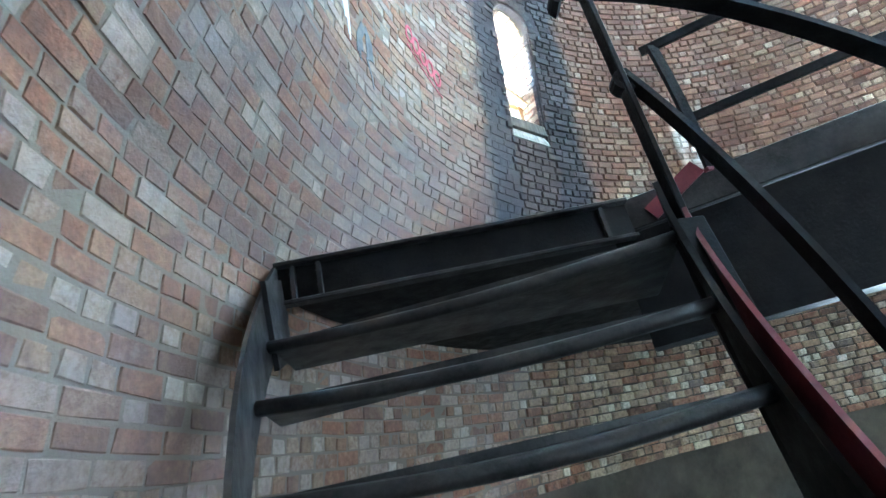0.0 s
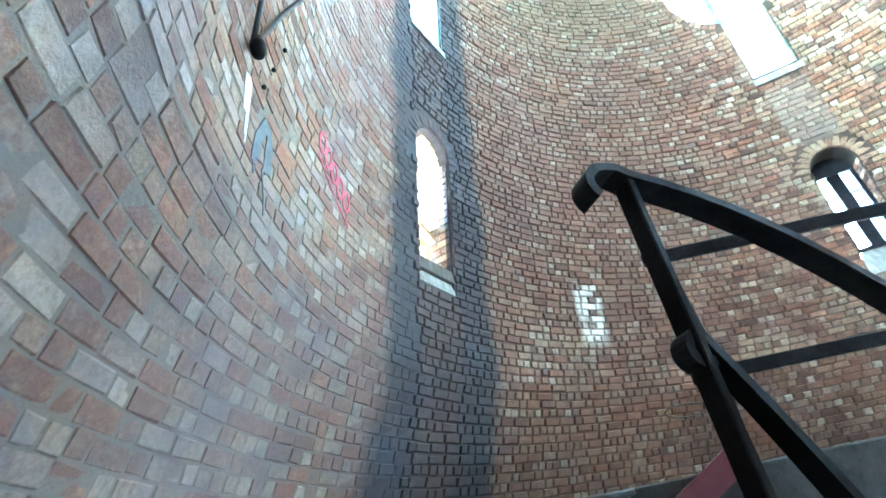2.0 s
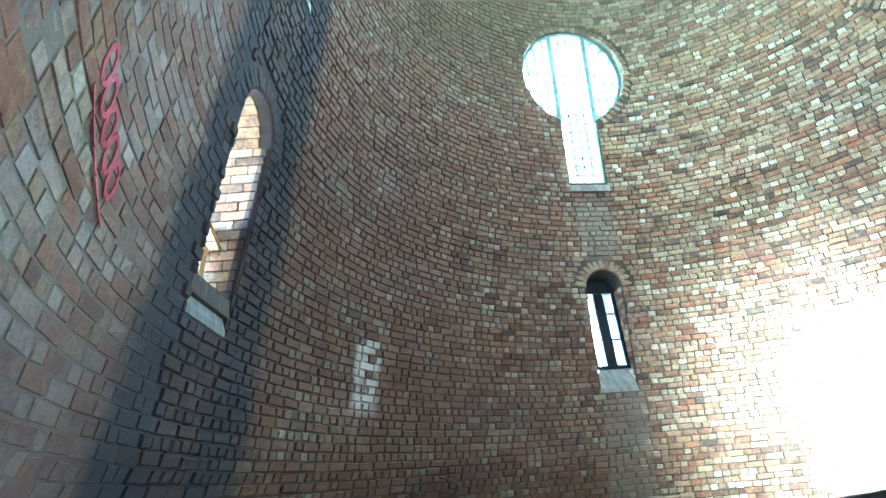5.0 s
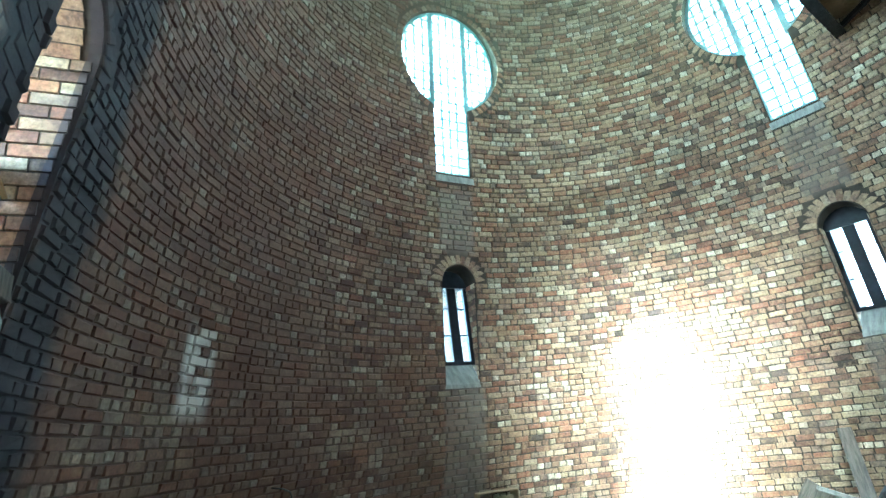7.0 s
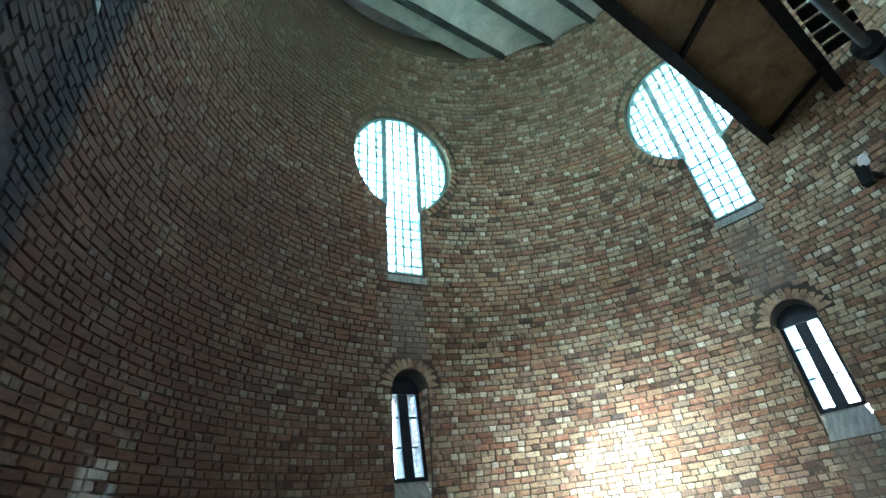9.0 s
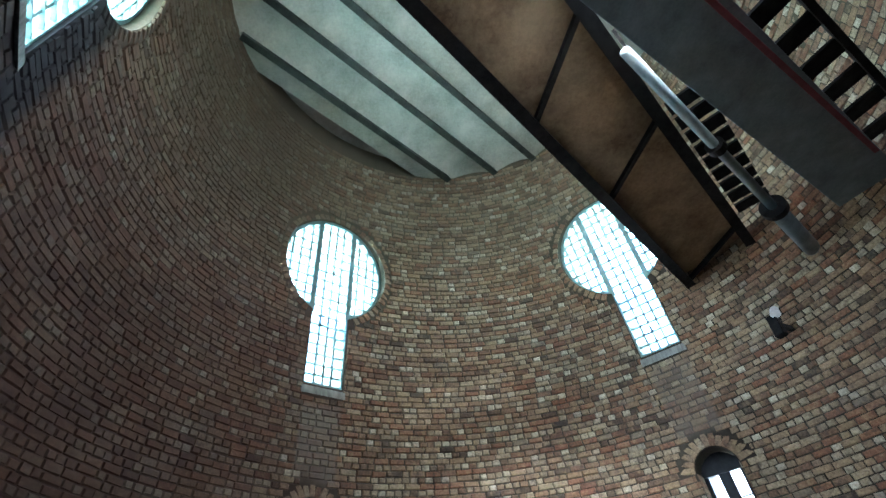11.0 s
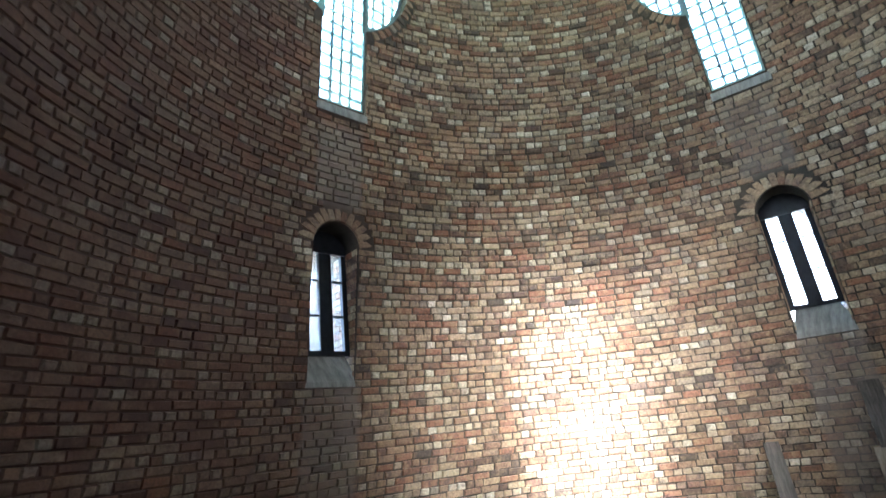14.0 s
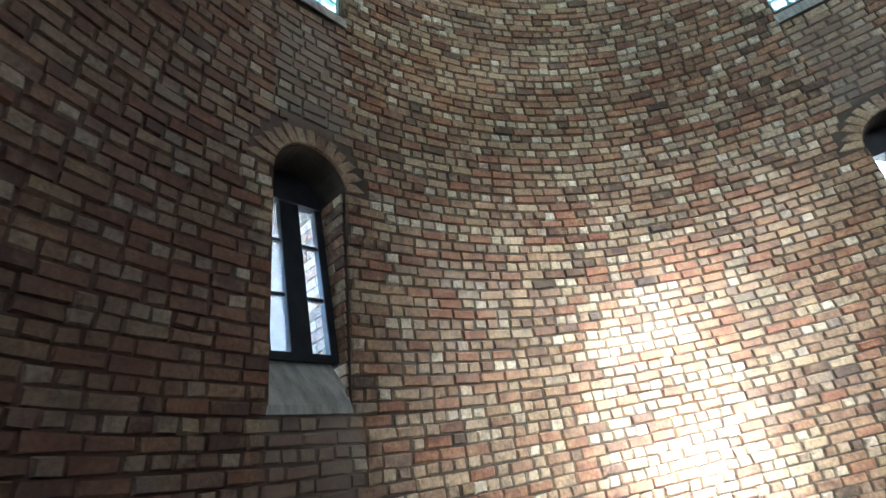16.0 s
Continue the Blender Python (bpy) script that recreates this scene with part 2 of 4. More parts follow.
RUBBLE = plain("pale_rubble", (0.25, 0.24, 0.22), (0.62, 0.60, 0.55), 14, 0.95, 0.0, 60, 0.5, 0.2)
REDPAINT = plain("red_spray_paint", (0.30, 0.03, 0.06), (0.45, 0.07, 0.11), 9, 0.6)
BLUEGREY = plain("blue_grey_spray_paint", (0.055, 0.068, 0.082), (0.13, 0.15, 0.168), 9, 0.6)
WHITEPAINT = plain("white_paint_run", (0.55, 0.55, 0.56), (0.75, 0.75, 0.75), 8, 0.6)
CABLE = plain("black_cable", (0.012, 0.012, 0.012), (0.03, 0.03, 0.03), 20, 0.5)


def glass(name, tint, haze):
    m, n, l, b = tree(name, 0.08)
    out = n["Material Output"]
    tr, gl, df, m1, m2 = (n.new(k) for k in ("ShaderNodeBsdfTransparent", "ShaderNodeBsdfGlossy", "ShaderNodeBsdfTranslucent", "ShaderNodeMixShader", "ShaderNodeMixShader"))
    tr.inputs[0].default_value = (*tint, 1)
    df.inputs[0].default_value = (*tint, 1)
    gl.inputs["Roughness"].default_value = 0.06
    m1.inputs[0].default_value, m2.inputs[0].default_value = haze, 0.05
    l.new(tr.outputs[0], m1.inputs[1]), l.new(df.outputs[0], m1.inputs[2])
    l.new(m1.outputs[0], m2.inputs[1]), l.new(gl.outputs[0], m2.inputs[2])
    l.new(m2.outputs[0], out.inputs["Surface"])
    return m


GLASS = glass("window_glass", (0.95, 0.98, 1.0), 0.1)
FROST = glass("obscured_glass", (0.74, 0.96, 0.94), 0.3)


# ---- mesh helpers ----
def box(bm, sx, sy, sz, m=None, bevel=0.0):
    g = bmesh.ops.create_cube(bm, size=1.0, matrix=(m or Matrix()) @ Matrix.Diagonal((sx, sy, sz, 1)))
    if bevel:
        es = list({e for v in g["verts"] for e in v.link_edges})
        bmesh.ops.bevel(bm, geom=es, offset=bevel, segments=1, affect="EDGES")


def bar(bm, a, b, w, h, up=(0, 0, 1), bevel=0.0):
    """A box from a to b, w wide and h high."""
    a, b = Vector(a), Vector(b)
    d = b - a
    y = d.normalized()
    x = y.cross(Vector(up)).normalized()
    zz = x.cross(y)
    m = Matrix((x, y, zz)).transposed().to_4x4()
    box(bm, w, d.length, h, Matrix.Translation((a + b) / 2) @ m, bevel)


def tube(bm, pts, r, sides=10):
    """A round rod along points."""
    rings = []
    pts = [Vector(p) for p in pts]
    for i, p in enumerate(pts):
        d = (pts[min(i + 1, len(pts) - 1)] - pts[max(i - 1, 0)]).normalized()
        x = d.cross(Vector((0.13, 0.21, 0.97))).normalized()
        y = d.cross(x)
        rr = r[i] if hasattr(r, "__len__") else r
        rings.append([bm.verts.new(p + rr * (math.cos(k * math.tau / sides) * x + math.sin(k * math.tau / sides) * y)) for k in range(sides)])
    for q, w in zip(rings, rings[1:]):
        for k in range(sides):
            bm.faces.new((q[k], q[(k + 1) % sides], w[(k + 1) % sides], w[k]))
    bm.faces.new(rings[0][::-1]), bm.faces.new(rings[-1])


def ribbon(bm, pts, sides, w, t):
    """A flat bar along points; sides: its width's direction at each point."""
    pts = [Vector(p) for p in pts]
    rings = []
    for i, p in enumerate(pts):
        d = (pts[min(i + 1, len(pts) - 1)] - pts[max(i - 1, 0)]).normalized()
        x = Vector(sides[i] if isinstance(sides, list) else sides)
        x = (x - d * x.dot(d)).normalized()
        y = d.cross(x)
        rings.append([bm.verts.new(p + x * (w / 2 * sx) + y * (t / 2 * sy)) for sx, sy in ((-1, -1), (1, -1), (1, 1), (-1, 1))])
    for q, r in zip(rings, rings[1:]):
        for k in range(4):
            bm.faces.new((q[k], q[(k + 1) % 4], r[(k + 1) % 4], r[k]))
    bm.faces.new(rings[0][::-1]), bm.faces.new(rings[-1])


def part(name, bm, material, parent=None, label="", smooth=False):
    bmesh.ops.recalc_face_normals(bm, faces=bm.faces)
    me = bpy.data.meshes.new(name)
    bm.to_mesh(me)
    bm.free()
    me.materials.append(material)
    if smooth:
        me.polygons.foreach_set("use_smooth", [True] * len(me.polygons))
    ob = new(name, me)
    if parent:
        ob.parent = parent
        ob.matrix_parent_inverse = parent.matrix_world.inverted()
    if label:
        ob["label"] = label
    return ob


def thing(name, label, category, m=None, group="", kind=""):
    ob = tagged(new(name), label, category, group, kind)
    if m is not None:
        ob.matrix_world = m
    bpy.context.view_layer.update()
    return ob


def setting(name, bm, material, label, category):
    return tagged(part(name, bm, material), label, category, kind="structure")


# ---- large structure ----
def key_outline(steps=40):
    a0 = math.asin(SLOT_W / KEY_R)
    pts = [(-SLOT_W, SLOT_Z), (SLOT_W, SLOT_Z)]
    for k in range(steps + 1):
        a = -math.pi / 2 + a0 + (math.tau - 2 * a0) * k / steps
        pts.append((KEY_R * math.cos(a), KEY_Z + KEY_R * math.sin(a)))
    return pts


def arch_outline(sill, spring, crown, w=WIN_W, steps=14):
    h = crown - spring
    r = (w * w + h * h) / (2 * h)
    c = crown - r
    a0 = math.atan2(spring - c, w)
    pts = [(-w, sill), (w, sill)]
    for k in range(steps + 1):
        a = a0 + (math.pi - 2 * a0) * k / steps
        pts.append((r * math.cos(a), c + r * math.sin(a)))
    return pts


def prism(bm, outline, m, y0, y1):
    f = [bm.verts.new(m @ Vector((x, y0, z))) for x, z in outline]
    g = [bm.verts.new(m @ Vector((x, y1, z))) for x, z in outline]
    k = len(f)
    bm.faces.new(f), bm.faces.new(g[::-1])
    for i in range(k):
        bm.faces.new((f[i], g[i], g[(i + 1) % k], f[(i + 1) % k]))


def upright(th):
    """The bay's frame at the ground: y outward, z up."""
    a = radians(th)
    return Matrix(((math.cos(a), math.sin(a), 0, 0), (-math.sin(a), math.cos(a), 0, 0), (0, 0, 1, 0), (0, 0, 0, 1)))


def solid_wall():
    bm = bmesh.new()
    seg = 192
    prof = [(rad(LOWER - 0.3), LOWER - 0.3), (rad(-0.3), -0.3), (rad(0.8), 0.8), (rad(4), 4), (rad(CEIL + 0.4), CEIL + 0.4),
            (rad(CEIL + 0.4) + THICK, CEIL + 0.4), (rad(4) + THICK, 4), (rad(LOWER - 0.3) + THICK, LOWER - 0.3)]
    rings = []
    for r, z in prof:
        rings.append([bm.verts.new((r * math.sin(k * math.tau / seg), r * math.cos(k * math.tau / seg), z)) for k in range(seg)])
    for i in range(len(rings)):
        q, w = rings[i], rings[(i + 1) % len(rings)]
        for k in range(seg):
            bm.faces.new((q[k], q[(k + 1) % seg], w[(k + 1) % seg], w[k]))
    wall = part("wall_round", bm, MORTAR)
    bm = bmesh.new()
    for bay, th in BAYS.items():
        m = upright(th)
        prism(bm, key_outline() if bay != "e" else arch_outline(4.0, 6.1, 6.9, 0.64), m, 2.9, 5.8)
        if bay in SMALL:
            prism(bm, arch_outline(*SMALL[bay]), m, 3.4, 6.3)
    # unseen openings made up to let the added lamps into the lower storey
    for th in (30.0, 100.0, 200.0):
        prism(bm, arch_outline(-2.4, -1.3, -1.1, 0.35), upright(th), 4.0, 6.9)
    cut = part("cutter", bm, MORTAR)
    mod = wall.modifiers.new("openings", "BOOLEAN")
    mod.object, mod.operation, mod.solver = cut, "DIFFERENCE", "EXACT"
    bpy.context.view_layer.update()
    done = bpy.data.meshes.new_from_object(wall.evaluated_get(bpy.context.evaluated_depsgraph_get()))
    wall.modifiers.clear()
    wall.data = done
    bpy.data.objects.remove(cut, do_unlink=True)
    return tagged(wall, "round tapering tower wall of old red and buff brick", "wall", kind="structure")


WALL = solid_wall()


# ---- stair opening and floor ----
TOP_L, TOP_R = Vector((-4.42, 2.27, 0)), Vector((-2.78, 1.90, 0))
NEWEL = Vector((-3.03, 1.34, 0))
WIDTH = 1.40
ALONG = (TOP_R - TOP_L).normalized()
DOWN = Vector((-0.45, -0.893, 0)).normalized()
HOLE = 3.0
EDGE = Vector((0.77, -0.64, 0)).normalized()
RISE, STEPS = 0.265, 9


def stair_point(lat, k, z):
    """lat from the wall side to the open side, k steps down the winding stair."""
    a = TOP_L + Vector((-0.07 * k + 0.012 * k * k, -0.33 * k, 0))
    b = NEWEL + Vector((-0.07 * k, -0.06 * k - 0.012 * k * k, 0))
    p = a + (b - a) * (lat / WIDTH)
    return Vector((p.x, p.y, z))


def head_point(f, out, z):
    """Along the landing's front edge, f from the wall to the open side."""
    p = TOP_L + (TOP_R - TOP_L) * f + DOWN * out
    return Vector((p.x, p.y, z))


def tread_z(k):
    return LAND - 0.17 - RISE * k


def edge_point(off, run, z):
    """Along the floor's edge beside the stair, from the landing's corner."""
    p = TOP_R + Vector((-EDGE.y, EDGE.x, 0)) * off + EDGE * run
    return Vector((p.x, p.y, z))


def slab_mesh(r, bot, top):
    bm = bmesh.new()
    seg = 120
    pts = [(r * math.sin(math.tau * k / seg), r * math.cos(math.tau * k / seg)) for k in range(seg)]
    vs = [bm.verts.new((x, y, bot)) for x, y in pts]
    ex = bmesh.ops.extrude_face_region(bm, geom=[bm.faces.new(vs)])
    bmesh.ops.translate(bm, verts=[v for v in ex["geom"] if isinstance(v, bmesh.types.BMVert)], vec=(0, 0, top - bot))
    return bm


def floors():
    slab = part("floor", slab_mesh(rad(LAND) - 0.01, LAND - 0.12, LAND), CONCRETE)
    bm = bmesh.new()
    quad = [stair_point(-0.6, -0.5, 0), TOP_L, TOP_R, edge_point(0.04, HOLE, 0), Vector((-3.0, -4.6, 0)), Vector((-6.0, -3.0, 0))]
    lo = [bm.verts.new((p.x, p.y, LAND - 0.6)) for p in quad]
    hi = [bm.verts.new((p.x, p.y, LAND + 0.3)) for p in quad]
    bm.faces.new(lo), bm.faces.new(hi[::-1])
    for i in range(6):
        bm.faces.new((lo[i], hi[i], hi[(i + 1) % 6], lo[(i + 1) % 6]))
    bmesh.ops.recalc_face_normals(bm, faces=bm.faces)
    cut = part("cutter", bm, CONCRETE)
    mod = slab.modifiers.new("stairwell", "BOOLEAN")
    mod.object, mod.operation, mod.solver = cut, "DIFFERENCE", "EXACT"
    bpy.context.view_layer.update()
    done = bpy.data.meshes.new_from_object(slab.evaluated_get(bpy.context.evaluated_depsgraph_get()))
    slab.modifiers.clear()
    slab.data = done
    bpy.data.objects.remove(cut, do_unlink=True)
    # underside and edges of the slab coloured black, their shade put into the colour
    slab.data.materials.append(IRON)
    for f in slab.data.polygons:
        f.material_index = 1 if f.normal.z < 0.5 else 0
    tagged(slab, "dusty grey concrete floor with a stair opening", "floor", kind="structure")


floors()


def disc(r, z, t):
    bm = bmesh.new()
    bmesh.ops.create_cone(bm, cap_ends=True, segments=96, radius1=r, radius2=r, depth=t, matrix=Matrix.Translation((0, 0, z)))
    return bm


setting("ground", disc(400.0, LOWER - 0.4, 0.2), CONCRETE, "flat pale ground around the tower", "ground")
setting("lower_floor", disc(rad(LOWER) - 0.01, LOWER - 0.1, 0.2), CONCRETE, "grey concrete floor of the storey below", "floor")


def ceiling():
    """Shallow concrete vaults between iron beams."""
    ux, uy = Vector((0.608, -0.794, 0)), Vector((0.794, 0.608, 0))
    pitch, first = 0.71, 2.40
    R = rad(CEIL) + 0.12
    bm = bmesh.new()
    n = 13
    for k in range(n):
        o0 = first - k * pitch
        rows = []
        for s in range(7):
            o = o0 - pitch * s / 6
            half = math.sqrt(max(R * R - o * o, 0.02))
            z = CEIL + 0.10 * math.sin(math.pi * s / 6)
            rows.append([bm.verts.new(uy * o + ux * e + Vector((0, 0, z))) for e in (-half, half)])
        for a, b in zip(rows, rows[1:]):
            bm.faces.new((a[0], a[1], b[1], b[0]))
    o0 = first
    rows = []
    for s in range(5):
        o = o0 + 0.42 * s / 4
        half = math.sqrt(max(R * R - o * o, 0.0004))
        rows.append([bm.verts.new(uy * o + ux * e + Vector((0, 0, CEIL + 0.05 * s / 4))) for e in (-half, half)])
    for a, b in zip(rows, rows[1:]):
        bm.faces.new((a[0], a[1], b[1], b[0]))
    vault = part("ceiling", bm, CEILING, smooth=True)
    tagged(vault, "pale limewashed concrete vaults between dark beams", "ceiling", kind="structure")
    setting("roof_slab", disc(rad(CEIL) + 0.5, CEIL + 0.5, 0.2), CONCRETE, "concrete slab above the ceiling", "roof")
    for k in range(n):
        o = first - k * pitch
        half = math.sqrt(max((rad(CEIL) - 0.05) ** 2 - o * o, 0))
        if half < 0.4:
            continue
        bm = bmesh.new()
        a, b = uy * o - ux * half, uy * o + ux * half
        a.z = b.z = CEIL - 0.02
        bar(bm, a, b, 0.05, 0.17, bevel=0.006)
        a.z = b.z = CEIL - 0.10
        bar(bm, a, b, 0.11, 0.022)
        tagged(part("ceiling_beam", bm, GREENBEAM), "dark green iron beam under the vaulted ceiling", "beam", "ceiling beams", "structure")


ceiling()


# ---- windows ----
def keyhole_window(th, bay):
    m = upright(th)
    root = thing("window_" + bay + "_keyhole", "keyhole shaped window with teal bars and obscured glass", "window", kind="structure")
    P = lambda x, z, d=0.0: m @ Vector((x, rad(z) + 0.05 + d, z))
    side = m.to_3x3() @ Vector((0, 1, 0))
    out = key_outline()
    inner = [(x * 0.945, KEY_Z + (z - KEY_Z) * 0.945) if z > SLOT_Z + 0.01 else (x * 0.9, z + 0.04) for x, z in out]
    k = len(out)
    bm = bmesh.new()
    rings = []
    for pts, d in ((out, -0.03), (inner, -0.03), (inner, 0.03), (out, 0.03)):
        rings.append([bm.verts.new(P(x, z, d)) for x, z in pts])
    for q, w in zip(rings, rings[1:] + rings[:1]):
        for i in range(k):
            bm.faces.new((q[i], q[(i + 1) % k], w[(i + 1) % k], w[i]))
    part("window_frame", bm, TEAL, root)
    for x in (-SLOT_W, SLOT_W):
        bm = bmesh.new()
        zt = KEY_Z + math.sqrt(KEY_R ** 2 - x * x)
        bar(bm, P(x, KEY_Z - 0.82), P(x, zt), 0.085, 0.06, side)
        part("mullion", bm, TEAL, root)
    z = SLOT_Z + 0.16
    while z < KEY_Z + KEY_R - 0.08:
        w = SLOT_W if z < KEY_Z - 0.84 else math.sqrt(KEY_R ** 2 - (z - KEY_Z) ** 2)
        bm = bmesh.new()
        bar(bm, P(-w, z), P(w, z), 0.04, 0.024)
        part("glazing_bar", bm, TEAL, root)
        z += 0.15
    for x in (-0.72, -0.58, -0.43, -0.13, 0.0, 0.13, 0.43, 0.58, 0.72):
        h = math.sqrt(KEY_R ** 2 - x * x)
        lo = SLOT_Z if abs(x) < SLOT_W else KEY_Z - h
        bm = bmesh.new()
        bar(bm, P(x, lo, 0.005), P(x, KEY_Z + h, 0.005), 0.034, 0.02, side)
        part("glazing_bar", bm, TEAL, root)
    bm = bmesh.new()
    bm.faces.new([bm.verts.new(P(x, z, 0.016)) for x, z in out])
    pane = part("pane", bm, FROST, root)
    pane.visible_shadow = False
    bm = bmesh.new()
    sz = SLOT_Z
    ys = rad(sz)
    f = [(-SLOT_W - 0.03, ys - 0.025, sz - 0.15), (SLOT_W + 0.03, ys - 0.025, sz - 0.15), (SLOT_W + 0.03, ys - 0.025, sz - 0.04), (-SLOT_W - 0.03, ys - 0.025, sz - 0.04),
         (-SLOT_W - 0.03, ys + 0.1, sz + 0.02), (SLOT_W + 0.03, ys + 0.1, sz + 0.02)]
    v = [bm.verts.new(m @ Vector(p)) for p in f]
    bm.faces.new(v[:4]), bm.faces.new((v[3], v[2], v[5], v[4])), bm.faces.new((v[0], v[3], v[4])), bm.faces.new((v[1], v[5], v[2])), bm.faces.new((v[0], v[4], v[5], v[1]))
    part("window_sill", bm, STONE, root)


def small_window(th, bay, plain_bay):
    sill, spring, crown = SMALL[bay]
    m = upright(th)
    root = thing("window_" + bay + "_arched", "narrow arched window with a dark frame in a deep brick reveal", "window", kind="structure")
    y = rad(2.4) + 0.19
    out = m.to_3x3() @ Vector((0, 1, 0))
    bottom = sill + 0.30
    # sloped sill
    ys = rad(sill) - 0.012
    bm = bmesh.new()
    f = [(-WIN_W - 0.035, ys, sill - 0.03), (WIN_W + 0.035, ys, sill - 0.03), (WIN_W + 0.035, ys, sill + 0.02), (-WIN_W - 0.035, ys, sill + 0.02),
         (-WIN_W + 0.06, y, bottom), (WIN_W - 0.06, y, bottom), (WIN_W - 0.02, y, sill - 0.03), (-WIN_W + 0.02, y, sill - 0.03)]
    v = [bm.verts.new(m @ Vector(p)) for p in f]
    for q in ((0, 1, 2, 3), (3, 2, 5, 4), (0, 3, 4, 7), (1, 6, 5, 2), (4, 5, 6, 7), (0, 7, 6, 1)):
        bm.faces.new([v[i] for i in q])
    part("window_sill", bm, STONE, root)
    if not plain_bay:
        return root
    # frame members
    wood = ((-WIN_W + 0.035, 0.07), (0.0, 0.15), (WIN_W - 0.035, 0.07))
    for x, w in wood:
        bm = bmesh.new()
        bar(bm, m @ Vector((x, y, bottom)), m @ Vector((x, y, crown)), 0.06, w, m.to_3x3() @ Vector((1, 0, 0)), 0.006)
        part("frame_post", bm, FRAMEP, root)
    bm = bmesh.new()
    prism(bm, arch_outline(spring - 0.02, spring, crown - 0.012, WIN_W - 0.014), m, y - 0.05, y + 0.03)
    part("frame_head", bm, FRAMEP, root)
    bm = bmesh.new()
    bar(bm, m @ Vector((-WIN_W, y, bottom + 0.02)), m @ Vector((WIN_W, y, bottom + 0.02)), 0.06, 0.05)
    part("frame_rail", bm, FRAMEP, root)
    h = (spring + 0.03 - bottom) / 3
    for sx in (-1, 1):
        for k in (1, 2):
            bm = bmesh.new()
            zz = bottom + 0.03 + h * k
            bar(bm, m @ Vector((sx * 0.08, y, zz)), m @ Vector((sx * (WIN_W - 0.03), y, zz)), 0.03, 0.022)
            part("glazing_bar", bm, FRAMEP, root)
        for k in range(3):
            bm = bmesh.new()
            z0, z1 = bottom + 0.04 + h * k, bottom + 0.02 + h * (k + 1)
            x0, x1 = sx * 0.07, sx * (WIN_W - 0.06)
            bm.faces.new([bm.verts.new(m @ Vector((x, y + 0.01, zz))) for x, zz in ((x0, z0), (x1, z0), (x1, z1), (x0, z1))])
            part("pane", bm, GLASS, root).visible_shadow = False
    return root


for bay, th in BAYS.items():
    if bay != "e":
        keyhole_window(th, bay)
    if bay in SMALL:
        small_window(th, bay, bay != "a")

# the broken window of the first bay: bare timber left in the opening
def broken_frame():
    th = BAYS["a"]
    m = upright(th)
    sill, spring, crown = SMALL["a"]
    root = thing("broken_window_frame", "broken bare pine window frame wedged in the brick opening", "window frame", m)
    y = rad(2.4) + 0.34
    up = m.to_3x3() @ Vector((1, 0, 0))
    P = lambda x, yy, z: m @ Vector((x, yy, z))
    for nm, a, b, w, h, mat in (
            ("bottom_rail", (-0.30, y - 0.22, sill + 0.16), (0.30, y - 0.22, sill + 0.16), 0.05, 0.13, DARKWOOD),
            ("post", (0.18, y - 0.05, sill + 0.2), (0.20, y - 0.05, sill + 0.62), 0.05, 0.07, WOOD),
            ("post", (-0.02, y, sill + 0.2), (-0.03, y, crown - 0.3), 0.04, 0.05, WOOD),
            ("cross_rail", (-0.05, y - 0.04, sill + 0.60), (0.30, y - 0.04, sill + 0.60), 0.05, 0.07, WOOD),
            ("cross_rail", (0.0, y + 0.02, sill + 0.42), (0.30, y + 0.02, sill + 0.42), 0.04, 0.05, WOOD)):
        bm = bmesh.new()
        bar(bm, P(*a), P(*b), w, h, up if nm == "post" else (0, 0, 1), 0.005)
        part(nm, bm, mat, root)
    bm = bmesh.new()
    box(bm, 0.62, 0.025, 0.24, Matrix.Translation(P(-0.02, y - 0.12, sill + 0.80)) @ m @ pose(0, 0, 0, -28, 24, 0), 0.004)
    part("loose_board", bm, WOOD, root, "pale board hanging askew")


broken_frame()


